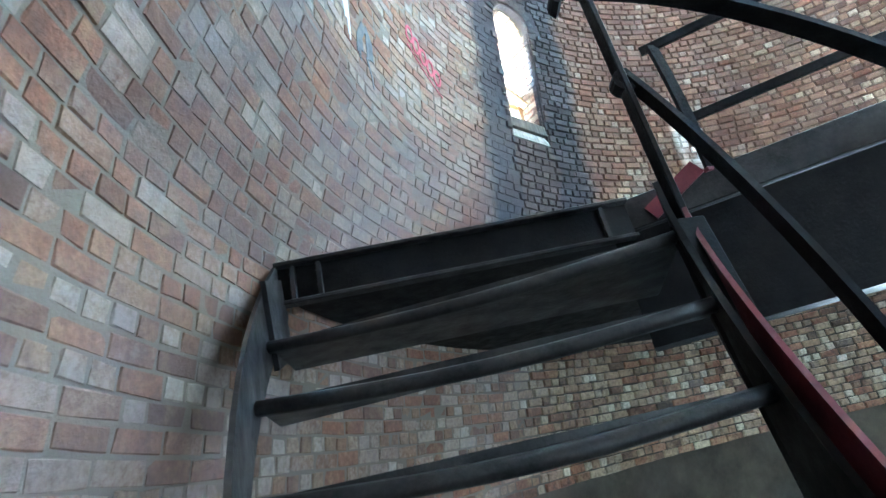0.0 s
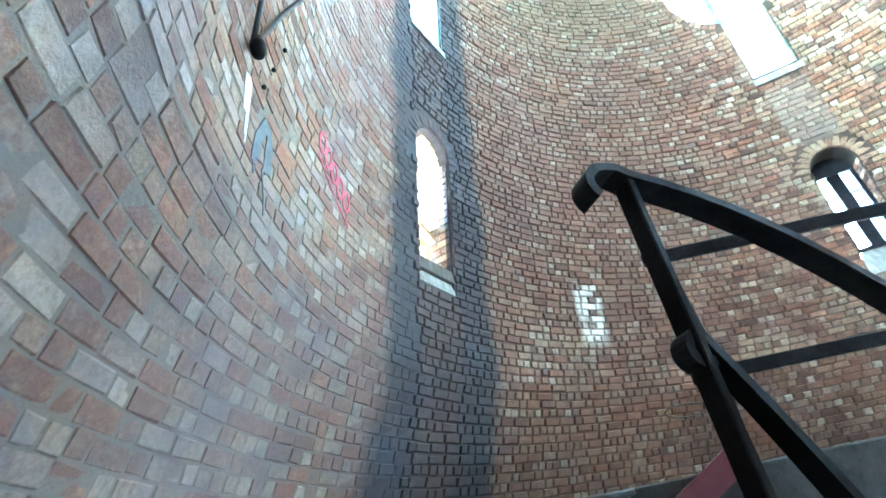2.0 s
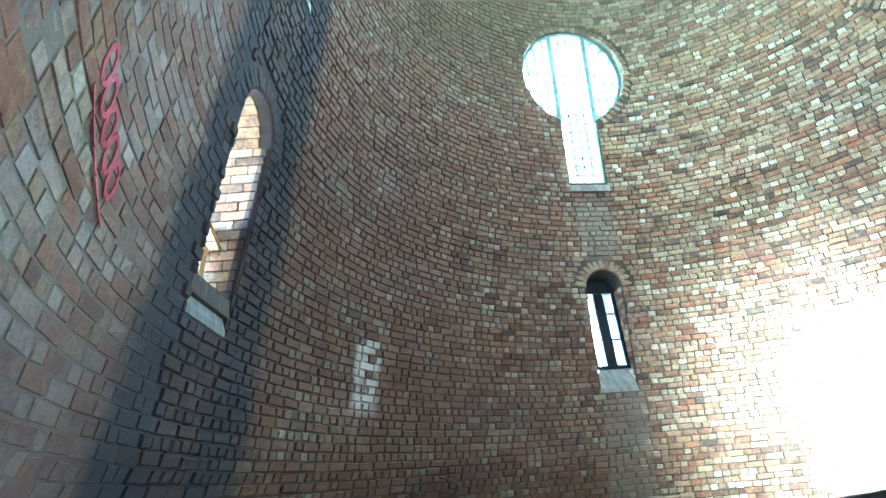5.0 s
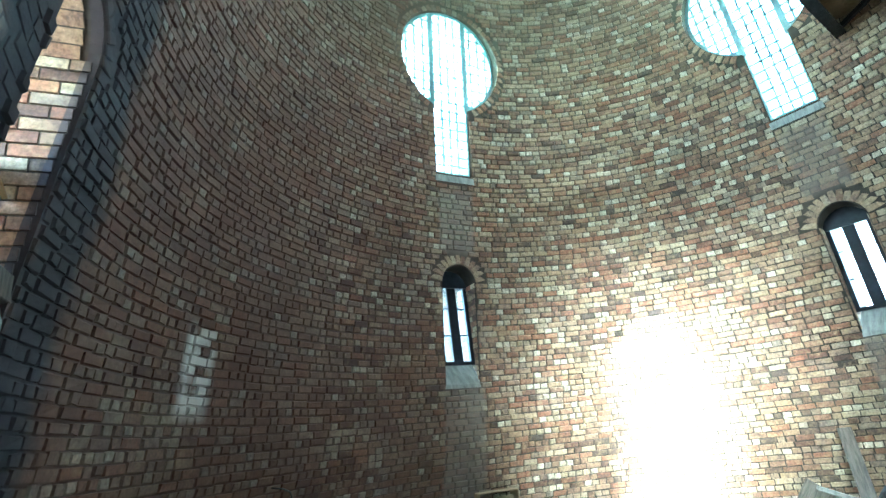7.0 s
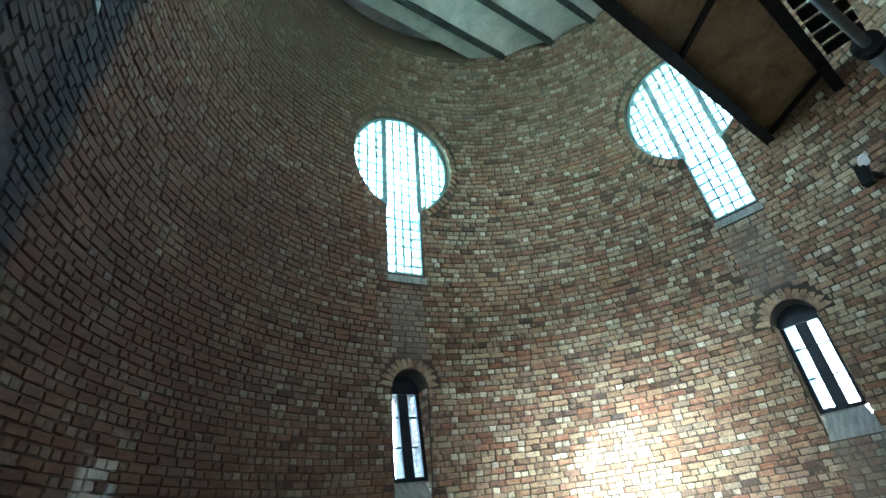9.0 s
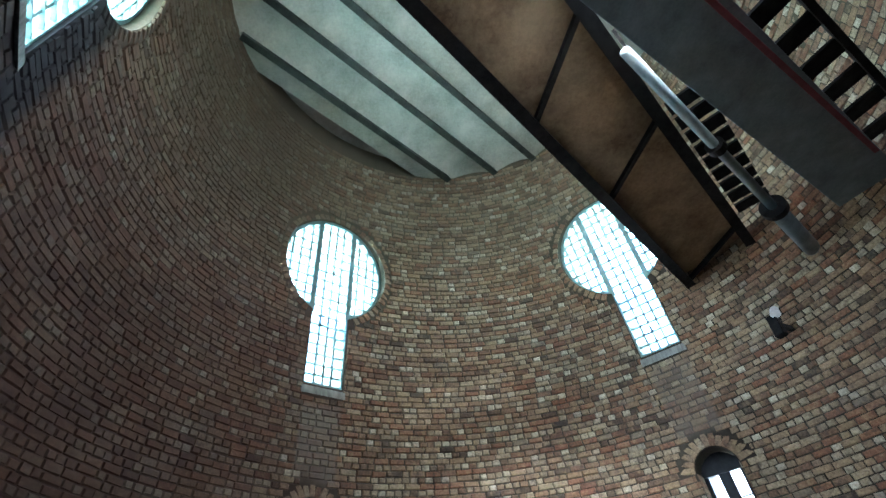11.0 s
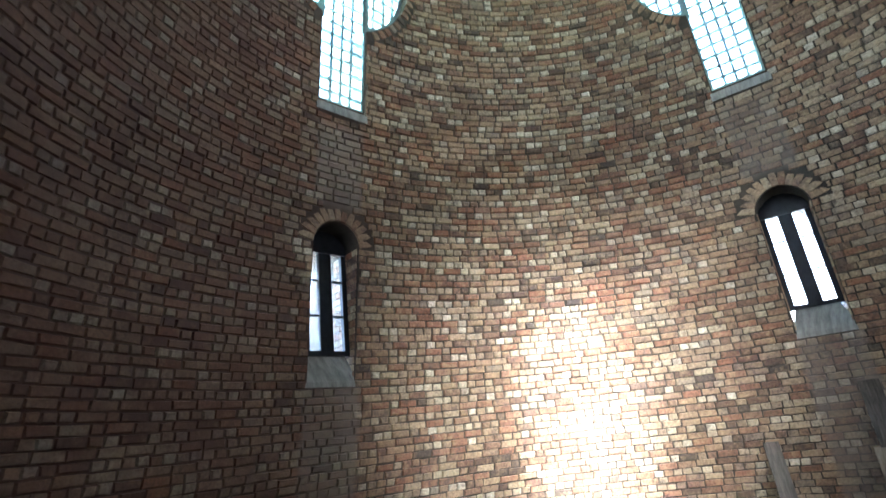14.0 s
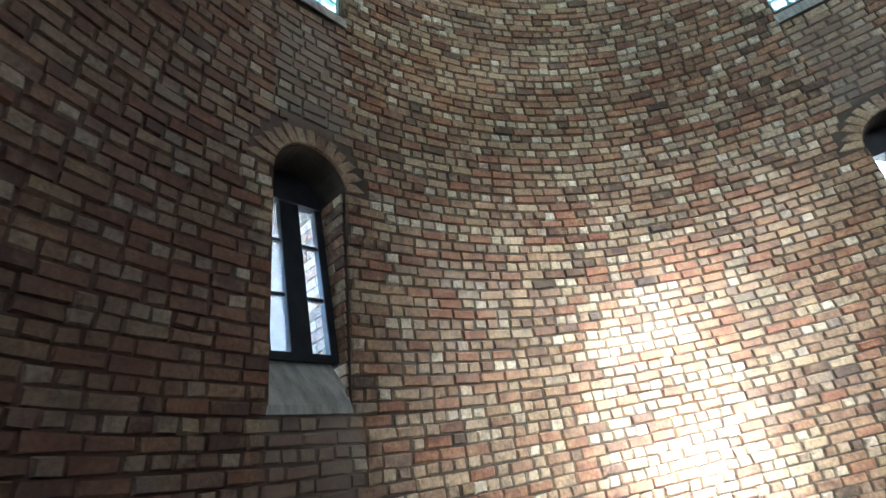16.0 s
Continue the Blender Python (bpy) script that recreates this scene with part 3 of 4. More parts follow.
# ---- iron stair ----
def stair():
    root = thing("iron_stair", "black iron open riser winding stair with maroon stringer along the brick wall", "stair", kind="structure")
    for k in range(1, STEPS + 1):
        z = tread_z(k)
        bm = bmesh.new()
        q = [stair_point(0.03, k, z), stair_point(WIDTH - 0.03, k, z), stair_point(WIDTH - 0.03, k - 1.05, z), stair_point(0.03, k - 1.05, z)]
        if k == 1:
            q[2:] = [head_point(1, -0.02, z), head_point(0.02, -0.02, z)]
        lo = [bm.verts.new(p - Vector((0, 0, 0.03))) for p in q]
        hi = [bm.verts.new(p) for p in q]
        bm.faces.new(lo), bm.faces.new(hi[::-1])
        for i in range(4):
            bm.faces.new((lo[i], hi[i], hi[(i + 1) % 4], lo[(i + 1) % 4]))
        part("tread", bm, IRON_WORN, root)
        # rolled front edge, sagging a little in its middle
        bm = bmesh.new()
        pts = []
        for i in range(9):
            f = i / 8
            p = stair_point(0.02 + (WIDTH - 0.05) * f, k + 0.06, z - 0.018 - 0.03 * math.sin(math.pi * f))
            pts.append(p)
        tube(bm, pts, 0.024, 10)
        part("nosing", bm, IRON_WORN, root, "worn rounded tread edge", smooth=True)
    # plate stringers along both sides
    bm = bmesh.new()
    ribbon(bm, [stair_point(0.0, k * 0.5 - 0.15, tread_z(k * 0.5 - 0.15) + 0.04) for k in range(0, STEPS * 2 + 1)], Vector((0, 0, 1)), 0.26, 0.014)
    part("wall_stringer", bm, IRON_WORN, root)
    bm = bmesh.new()
    ribbon(bm, [stair_point(WIDTH + 0.02, k * 0.25, -0.80 - 0.15 * k * 0.25 - 0.012 * (k * 0.25) ** 2) for k in range(0, STEPS * 4)], Vector((0, 0, 1)), 0.19, 0.016)
    part("stringer", bm, MAROON, root, "maroon painted curved stringer plate")
    bm = bmesh.new()
    ribbon(bm, [stair_point(WIDTH - 0.03, k * 0.5, tread_z(k * 0.5) - 0.10) for k in range(0, STEPS * 2 + 1)], Vector((0, 0, 1)), 0.20, 0.02)
    part("carrier_bar", bm, IRON, root)
    # landing's riser plate with its angle brackets
    bm = bmesh.new()
    bar(bm, head_point(0, 0.0, LAND - 0.085), head_point(1, 0.0, LAND - 0.085), 0.03, 0.17, bevel=0.004)
    part("riser_plate", bm, IRON, root)
    bm = bmesh.new()
    bar(bm, head_point(0, 0.0, LAND + 0.006), head_point(1, 0.0, LAND + 0.006), 0.12, 0.02, bevel=0.004)
    part("landing_lip", bm, IRON_WORN, root)
    bm = bmesh.new()
    bar(bm, head_point(0, 0.03, LAND - 0.18), head_point(1, 0.03, LAND - 0.18), 0.06, 0.02, bevel=0.004)
    part("lower_lip", bm, IRON_WORN, root)
    for f in (0.05, 0.12, 0.92):
        bm = bmesh.new()
        bar(bm, head_point(f, 0.025, LAND - 0.165), head_point(f, 0.025, LAND - 0.01), 0.05, 0.02, ALONG)
        part("angle_bracket", bm, IRON_WORN, root)
        for dz in (-0.05, -0.12):
            bm = bmesh.new()
            c = head_point(f, 0.03, LAND + dz)
            tube(bm, [c, c + DOWN * 0.018], 0.010, 8)
            part("rivet", bm, IRON_WORN, root)
    # side cheek of the first step on the wall
    bm = bmesh.new()
    bar(bm, stair_point(0.02, 0.02, LAND - 0.24), stair_point(0.02, 0.95, LAND - 0.36), 0.02, 0.34)
    part("cheek_plate", bm, IRON_WORN, root)

    ahead = Vector((1.01, -0.29, 0)).normalized()

    def scroll(start, reach, r, turn, n=10):
        """A strap that runs on past the post and curls down, from its tip."""
        pts = []
        for k in range(n + 1):
            a = turn * k / n
            pts.append(start - ahead * (reach + r * math.sin(a)) + Vector((0, 0, 0.02 - r + r * math.cos(a))))
        return pts[::-1] + [start - ahead * reach * 0.5 + Vector((0, 0, 0.022)), start]
    # broad flat handrail that swings out past the newel, and the steep bar under it
    top = NEWEL + Vector((0, 0, 0.38))
    pts = scroll(top, 0.09, 0.055, math.radians(140))
    for k in range(1, 19):
        u = k * 0.1
        pts.append(top + Vector((1.01 * u, -0.29 * u, -0.25 * u - 0.40 * u * u)))
    bm = bmesh.new()
    ribbon(bm, pts, Vector((0.29, 1.01, 0)), 0.085, 0.026)
    part("handrail", bm, IRON, root)
    top = NEWEL + Vector((0.03, 0, -0.12))
    pts = scroll(top, 0.02, 0.04, math.radians(220))
    for k in range(1, 17):
        u = k * 0.1
        pts.append(top + Vector((0.18 * u - 0.04 * u * u, -0.40 * u + 0.08 * u * u, -1.15 * u - 0.08 * u * u)))
    bm = bmesh.new()
    ribbon(bm, pts, Vector((0.29, 1.01, 0)), 0.06, 0.024)
    part("mid_rail", bm, IRON, root)
    bm = bmesh.new()
    bar(bm, NEWEL + Vector((0, 0, tread_z(1.5) - 0.2)), NEWEL + Vector((0, 0, 0.37)), 0.065, 0.026, ALONG, 0.004)
    part("newel_post", bm, IRON, root)
    bm = bmesh.new()
    foot = stair_point(WIDTH, 3.6, tread_z(3.6) - 0.6)
    bar(bm, foot, stair_point(WIDTH, 1.0, tread_z(1.0) + 0.02), 0.07, 0.10, ALONG, 0.004)
    part("inner_brace", bm, IRON, root)
    return root


stair()


def edge_beam():
    """The deep beam and slab edge along the stair opening."""
    bm = bmesh.new()
    a, b = edge_point(0.03, -0.1, LAND - 0.42), edge_point(0.03, HOLE + 0.2, LAND - 0.42)
    bar(bm, a, b, 0.03, 0.55, bevel=0.004)
    bar(bm, a - Vector((0, 0, 0.26)), b - Vector((0, 0, 0.26)), 0.16, 0.03)
    tagged(part("floor_edge_beam", bm, IRON), "black iron beam carrying the floor beside the stair", "beam", kind="structure")
    bm = bmesh.new()
    bar(bm, edge_point(0.0, 0.0, LAND - 0.06), edge_point(0.0, HOLE, LAND - 0.06), 0.03, 0.16, bevel=0.005)
    tagged(part("floor_edge_trim", bm, IRON_WORN), "scuffed grey iron edge strip of the floor slab", "trim", kind="structure")


edge_beam()


def guard():
    root = thing("guard_railing", "black flat iron guard railing beside the stair opening", "railing")
    for z, w in ((0.40, 0.055), (-0.08, 0.05)):
        bm = bmesh.new()
        bar(bm, edge_point(0.04, 0.36, z), edge_point(0.04, HOLE, z), 0.018, w, bevel=0.003)
        part("rail", bm, IRON, root)
    for run in (0.42, 1.5, 2.7):
        bm = bmesh.new()
        pts = [edge_point(0.04 - 0.06 * math.sin(math.pi * k / 10), run, LAND + (0.40 - LAND) * k / 10) for k in range(11)]
        ribbon(bm, pts, ALONG, 0.05, 0.024)
        part("post", bm, IRON, root)
        bm = bmesh.new()
        box(bm, 0.16, 0.12, 0.02, Matrix.Translation(edge_point(0.06, run, LAND + 0.01)), 0.003)
        part("foot_plate", bm, MAROON, root, "maroon painted foot plate")
    # painted gusset at the landing's corner
    bm = bmesh.new()
    bar(bm, edge_point(-0.03, 0.10, LAND - 0.10), edge_point(-0.03, 0.36, LAND + 0.04), 0.012, 0.08)
    part("gusset", bm, MAROON, root, "maroon painted gusset plate")


guard()


# ---- upper flight across the tower ----
def upper_flight():
    root = thing("upper_stair_bridge", "dark iron stair bridge with brown boarded underside high across the tower", "stair bridge", kind="structure")
    d = Vector((-0.64, 0.768, 0)).normalized()
    p1 = Vector((2.15, -3.28, 5.45))
    p2 = Vector((1.21, -3.63, 5.45))
    L1, L2 = 6.6, 6.2
    for p, L, nm in ((p1, L1, "main_beam"), (p2, L2, "rear_beam")):
        bm = bmesh.new()
        bar(bm, p, p + d * L, 0.02, 0.30, bevel=0.003)
        bar(bm, p - Vector((0, 0, 0.15)), p + d * L - Vector((0, 0, 0.15)), 0.13, 0.02)
        bar(bm, p + Vector((0, 0, 0.15)), p + d * L + Vector((0, 0, 0.15)), 0.13, 0.02)
        part(nm, bm, IRON, root)
    mid1, mid2 = (p1 + p2) / 2 + Vector((0, 0, 0.06)), (p1 + p2) / 2 + d * 6.2 + Vector((0, 0, 0.06))
    bm = bmesh.new()
    bar(bm, mid1, mid2, 1.0, 0.06)
    part("soffit", bm, RUSTY, root, "stained brown soffit")
    for s in (0.15, 2.55, 4.1):
        bm = bmesh.new()
        bar(bm, p1 + d * s - Vector((0, 0, 0.10)), p2 + d * (s + 0.35) - Vector((0, 0, 0.10)), 0.05, 0.06)
        part("strut", bm, IRON, root)
    # open treads beyond the rear beam
    n = Vector((d.y, -d.x, 0))
    for k in range(9):
        q = p2 + d * (0.6 + 0.27 * k) - n * 0.30 + Vector((0, 0, 0.05))
        bm = bmesh.new()
        bar(bm, q - n * 0.2, q + n * 0.2, 0.19, 0.03)
        part("tread", bm, IRON, root)
    for a, b, w, h, mat, nm in (((-2.44, 0.42, 4.80), (-0.25, -3.82, 4.80), 0.62, 0.05, GREYBLUE, "lower_soffit"),
                               ((-2.05, -0.80, 4.78), (-0.78, -3.40, 4.78), 0.05, 0.16, MAROON, "lower_stringer"),
                               ((-2.42, -0.95, 4.84), (-1.12, -3.60, 4.84), 0.06, 0.2, IRON, "outer_stringer")):
        bm = bmesh.new()
        bar(bm, a, b, w, h, bevel=0.004)
        part(nm, bm, mat, root)
    for k in range(7):
        q = Vector((-1.95, -1.00, 4.84)).lerp(Vector((-0.85, -3.30, 4.84)), k / 6)
        bm = bmesh.new()
        bar(bm, q, q + Vector((-0.36, -0.17, 0.02)), 0.20, 0.03)
        part("tread", bm, IRON, root)
    for s in (0.4, 2.4):
        bm = bmesh.new()
        q = Vector((-2.10, -0.25, 4.84)) + Vector((0.459, -0.888, 0)) * s
        bar(bm, q, q + Vector((0.25, 0.12, 0.62)), 0.04, 0.04)
        part("hanger", bm, IRON, root)
    return root


upper_flight()


def pipe():
    root = thing("grey_pipe", "grey blue iron pipe with a black flange under the bridge", "pipe")
    d = Vector((-0.551, 0.834, 0)).normalized()
    p = Vector((0.12, -2.95, 4.85))
    bm = bmesh.new()
    tube(bm, [p - d * 1.25 - Vector((0, 0, 0.05)), p], 0.095, 16)
    part("thick_pipe", bm, GREYBLUE, root, smooth=True)
    bm = bmesh.new()
    tube(bm, [p, p + d * 2.9 + Vector((0, 0, 0.12))], 0.05, 14)
    part("thin_pipe", bm, GREYBLUE, root, smooth=True)
    for s, r in ((0.0, 0.14), (1.35, 0.09)):
        bm = bmesh.new()
        q = p + d * s + Vector((0, 0, 0.04 * s))
        tube(bm, [q - d * 0.05, q + d * 0.05], r, 18)
        part("flange", bm, IRON, root)
    for s in (-0.9, 1.4, 2.7):
        bm = bmesh.new()
        q = p + d * s + Vector((0, 0, 0.04 * s))
        bar(bm, q, q + Vector((0, 0, 0.62)), 0.03, 0.03, d)
        part("hanger", bm, IRON, root)


pipe()


# ---- clutter on the floor ----
def wall_lean(name, th, r, w, h, t, tilt, mat, label, cat="board", turn=0.0, z0=0.0):
    m = upright(th) @ Matrix.Translation((0, r, FLOOR + z0)) @ pose(0, 0, 0, tilt, 0, turn)
    bm = bmesh.new()
    box(bm, w, t, h, Matrix.Translation((0, 0, h / 2)), 0.004)
    for v in bm.verts:
        v.co.x += 0.012 * noise.noise(v.co * 7)
    ob = part(name, bm, mat)
    ob.matrix_world = m
    return tagged(ob, label, cat)


wall_lean("leaning_board", 124.3, 4.50, 0.16, 0.92, 0.03, -9, DARKWOOD, "short dark weathered board leaning on the brick wall", turn=4)
wall_lean("leaning_plank", 136.8, 4.44, 0.22, 0.78, 0.035, -2, GREYWOOD, "grey weathered plank end standing against the wall")
wall_lean("leaning_plank", 137.4, 4.485, 0.19, 1.45, 0.03, 0, DARKWOOD, "long dark paint spattered plank leaning on the wall")


def slab_on_floor(name, th, r, w, d, t, rx, ry, rz, z, mat, label, cat):
    bm = bmesh.new()
    box(bm, w, d, t, None, 0.006)
    for v in bm.verts:
        v.co += 0.012 * Vector((noise.noise(v.co * 9 + Vector((th, 0, 0))), noise.noise(v.co * 9 + Vector((0, r, 5))), 0))
    ob = part(name, bm, mat)
    ob.matrix_world = upright(th) @ pose(0, r, FLOOR + z, rx, ry, rz)
    return tagged(ob, label, cat)


slab_on_floor("broken_slab", 120.1, 4.17, 0.42, 0.34, 0.05, 0, 24, 15, 0.20, SLATE, "broken grey slab propped on other rubble", "slab")
slab_on_floor("broken_board", 117.5, 4.12, 0.40, 0.05, 0.30, 0, 38, 10, 0.15, DARKWOOD, "dark broken board standing in the rubble", "board")
slab_on_floor("flat_board", 118.5, 3.92, 0.34, 0.28, 0.06, 4, 0, 30, 0.05, GREYWOOD, "flat pale brown board lying in the rubble", "board")
slab_on_floor("wooden_block", 121.5, 3.92, 0.30, 0.30, 0.16, 0, 0, 12, 0.08, GREYWOOD, "worn brown wooden block on the dusty floor", "block")
slab_on_floor("stone_chip", 124.0, 3.82, 0.16, 0.13, 0.03, 0, 6, 40, 0.02, RUBBLE, "small pale stone chip on the dusty floor", "stone")
slab_on_floor("broken_block", 114.0, 4.22, 0.34, 0.16, 0.09, 0, 0, -14, 0.045, SLATE, "dark grey brick shaped block on the floor", "block")


def carton():
    m = upright(64.6) @ pose(0, rad(FLOOR) - 0.30, FLOOR, 0, 0, -6)
    root = thing("cardboard_box", "torn open cardboard box beside the brick wall", "box", m)
    w, d, h, t = 0.56, 0.32, 0.60, 0.012
    for nm, s, p in (("back", (w, t, h), (0, d / 2, h / 2)), ("bottom", (w, d, t), (0, 0, t / 2)), ("top_flap", (w, d, t), (0, 0, h)),
                     ("end", (t, d, h), (-w / 2, 0, h / 2)), ("end", (t, d, h), (w / 2, 0, h / 2)),
                     ("front_strip", (w, t, h * 0.3), (0, -d / 2, h * 0.15)), ("front_panel", (w * 0.42, t, h * 0.8), (w * 0.16, -d / 2 + 0.02, h * 0.5))):
        bm = bmesh.new()
        box(bm, *s, Matrix.Translation(p), 0.002)
        ob = part(nm, bm, CARD, root)
        ob.matrix_parent_inverse = Matrix()
        ob.matrix_basis = Matrix()


carton()


def debris():
    bm = bmesh.new()
    rng = random.Random(7)
    for k in range(420):
        th = rng.uniform(20, 150)
        r = rad(0) - 0.05 - abs(rng.gauss(0, 0.75))
        s = rng.uniform(0.006, 0.022) * (2.2 if rng.random() < 0.06 else 1)
        m = upright(th) @ pose(0, r, FLOOR + s * 0.3, rng.uniform(0, 360), rng.uniform(0, 360), rng.uniform(0, 360))
        bmesh.ops.create_icosphere(bm, subdivisions=1, radius=s, matrix=m @ Matrix.Diagonal((1.4, 1, 0.6, 1)))
    for v in bm.verts:
        v.co += 0.004 * noise.noise_vector(v.co * 60)
    tagged(part("floor_debris", bm, RUBBLE), "scattered pale mortar crumbs and chips on the floor", "debris", kind="stuff")


debris()


def litter():
    bm = bmesh.new()
    m = upright(62.6) @ pose(0, 4.15, FLOOR + 0.004, 0, 0, 20)
    box(bm, 0.22, 0.10, 0.01, m, 0.002)
    tagged(part("red_litter", bm, REDPAINT), "crumpled red and white wrapper on the floor", "litter")


litter()


# ---- on the wall by the stair ----
def on_wall(th, z, off=-0.02):
    return at_wall(th, z, off).translation


def bulkhead():
    root = thing("wall_lamp_box", "black cable box with hanging cables on the brick wall", "junction box")
    p = on_wall(-61.5, 1.44, -0.06)
    bm = bmesh.new()
    tube(bm, [p + Vector((0, 0, 0.05)), p, p - Vector((0, 0, 0.05))], [0.022, 0.036, 0.026], 12)
    part("lamp_holder", bm, IRON, root, smooth=True)
    rng = random.Random(3)
    for dth, top, sag in ((0.0, 3.9, 0.0), (-0.35, 3.9, 0.02), (3.2, 2.6, -0.05)):
        pts = []
        for k in range(15):
            f = k / 14
            th = -61.5 + dth * f * 1.2 - 5.0 * f * (1 if dth < 3 else -0.6)
            z = 1.46 + (top - 1.46) * f
            pts.append(on_wall(th, z, -0.035 - 0.01 * math.sin(9 * f)))
        bm = bmesh.new()
        tube(bm, pts, 0.012, 6)
        part("cable", bm, CABLE, root, smooth=True)
    for th, z in ((-58.8, 1.44), (-58.0, 1.62), (-57.0, 1.85)):
        bm = bmesh.new()
        bmesh.ops.create_icosphere(bm, subdivisions=2, radius=0.012, matrix=Matrix.Translation(on_wall(th, z, -0.03)))
        part("cable_clip", bm, IRON, root)


bulkhead()


def spray(name, th0, z0, strokes, mat, label):
    """Strokes of paint on the wall: lists of small steps along it."""
    bm = bmesh.new()
    for pts, w in strokes:
        fine = []
        for (a, b), (c, d) in zip(pts, pts[1:]):
            for k in range(6):
                fine.append((a + (c - a) * k / 6, b + (d - b) * k / 6))
        fine.append(pts[-1])
        ps = [on_wall(th0 + u / 0.0785, z0 + v, -0.010) for u, v in fine]
        ribbon(bm, ps, Vector((0, 0, 1)) if abs(pts[0][0] - pts[-1][0]) > abs(pts[0][1] - pts[-1][1]) else Vector((ps[-1].y, -ps[-1].x, 0)).normalized(), w, 0.003)
    tagged(part(name, bm, mat), label, "graffiti")


loops = []
for k in range(5):
    c = (0.10 + 0.105 * k, -0.045 * k)
    loops.append(([(c[0] + 0.05 * math.cos(a), c[1] + 0.075 * math.sin(a)) for a in (0, 0.9, 1.8, 2.7, 3.6, 4.5, 5.4, 6.28)], 0.024))
    loops.append(([(c[0] - 0.04, c[1] - 0.12), (c[0] + 0.06, c[1] - 0.16)], 0.022))
spray("red_graffiti", -49.0, 1.86, loops, REDPAINT, "red sprayed scribble on the brick wall")
spray("blue_graffiti", -57.0, 1.24, [([(0, 0.12), (-0.06, -0.02), (-0.05, -0.14)], 0.055), ([(0.02, 0.11), (-0.03, 0.0), (-0.01, -0.1)], 0.04), ([(0.02, 0.12), (0.1, 0.05), (0.12, -0.08)], 0.06), ([(0.06, 0.06), (0.08, -0.1)], 0.045), ([(0.05, -0.1), (0.12, -0.2), (0.15, -0.28)], 0.02), ([(-0.08, -0.1), (-0.02, -0.18)], 0.018)],
      BLUEGREY, "blue grey sprayed mark on the brick wall")
spray("white_paint_run", -60.4, 1.38, [([(0, 0), (0.03, -0.08), (0.05, -0.16)], 0.06), ([(0.03, 0.0), (0.055, -0.1), (0.09, -0.25)], 0.035), ([(-0.01, -0.05), (0.02, -0.14)], 0.016), ([(0.06, -0.12), (0.1, -0.28)], 0.014)], WHITEPAINT, "white paint run below the cable box")


def floodlight():
    """A small lamp on a bracket high on the wall."""
    root = thing("wall_floodlight", "small black floodlight on a bracket on the brick wall", "lamp")
    m = at_wall(158.0, 4.15, 0.0)
    bm = bmesh.new()
    bar(bm, m @ Vector((0, 0.0, 0)), m @ Vector((0.0, -0.34, 0.0)), 0.05, 0.05)
    part("bracket", bm, IRON, root)
    bm = bmesh.new()
    bar(bm, m @ Vector((-0.02, -0.36, -0.16)), m @ Vector((-0.02, -0.30, 0.14)), 0.12, 0.10, bevel=0.01)
    part("housing", bm, IRON, root)
    bm = bmesh.new()
    tube(bm, [m @ Vector((0.06, -0.33, 0.18)), m @ Vector((0.06, -0.38, 0.10))], [0.05, 0.06], 14)
    part("lens", bm, WHITEPAINT, root, "white lamp glass")


floodlight()


def wall_cable():
    root = thing("loose_cable", "thin black loop of cable at the foot of the wall", "cable")
    pts = [at_wall(22.0 + 5 * math.cos(a), 0.42 + 0.10 * math.sin(a) + 0.02 * a, -0.05).translation for a in [k * 0.45 for k in range(18)]]
    bm = bmesh.new()
    tube(bm, pts, 0.008, 6)
    part("cable", bm, CABLE, root, smooth=True)


wall_cable()


# ---- bricks ----
def intervals(z0, z1, th_r):
    """Openings met by a course, as stretches of arc."""
    out = []
    for bay, th in BAYS.items():
        c = radians(th) * th_r
        for zz in (z0, (z0 + z1) / 2, z1):
            if SLOT_Z - 0.14 <= zz <= KEY_Z:
                out.append((c - SLOT_W - 0.012, c + SLOT_W + 0.012))
            ring = KEY_R + 0.125
            if abs(zz - KEY_Z) < ring:
                w = math.sqrt(ring ** 2 - (zz - KEY_Z) ** 2)
                out.append((c - w, c + w))
            if bay in SMALL:
                sill, spring, crown = SMALL[bay]
                if sill - 0.03 <= zz <= spring:
                    out.append((c - WIN_W - 0.006, c + WIN_W + 0.006))
                h = crown - spring
                r = (WIN_W ** 2 + h * h) / (2 * h)
                ring = r + 0.205
                if zz == (z0 + z1) / 2 and spring <= zz <= crown + 0.205:
                    ww = min(math.sqrt(max(0.0, ring ** 2 - (zz - crown + r) ** 2)), WIN_W + 0.20)
                    out.append((c - ww, c + ww))
    return out


def minus(a, b, cuts):
    parts = [(a, b)]
    for c, d in cuts:
        nxt = []
        for p, q in parts:
            if d <= p or c >= q:
                nxt.append((p, q))
                continue
            if c - p > 0.03:
                nxt.append((p, c))
            if q - d > 0.03:
                nxt.append((d, q))
        parts = nxt
    return parts


FACES = ((0, 1, 2, 3), (0, 4, 5, 1), (1, 5, 6, 2), (2, 6, 7, 3), (3, 7, 4, 0))


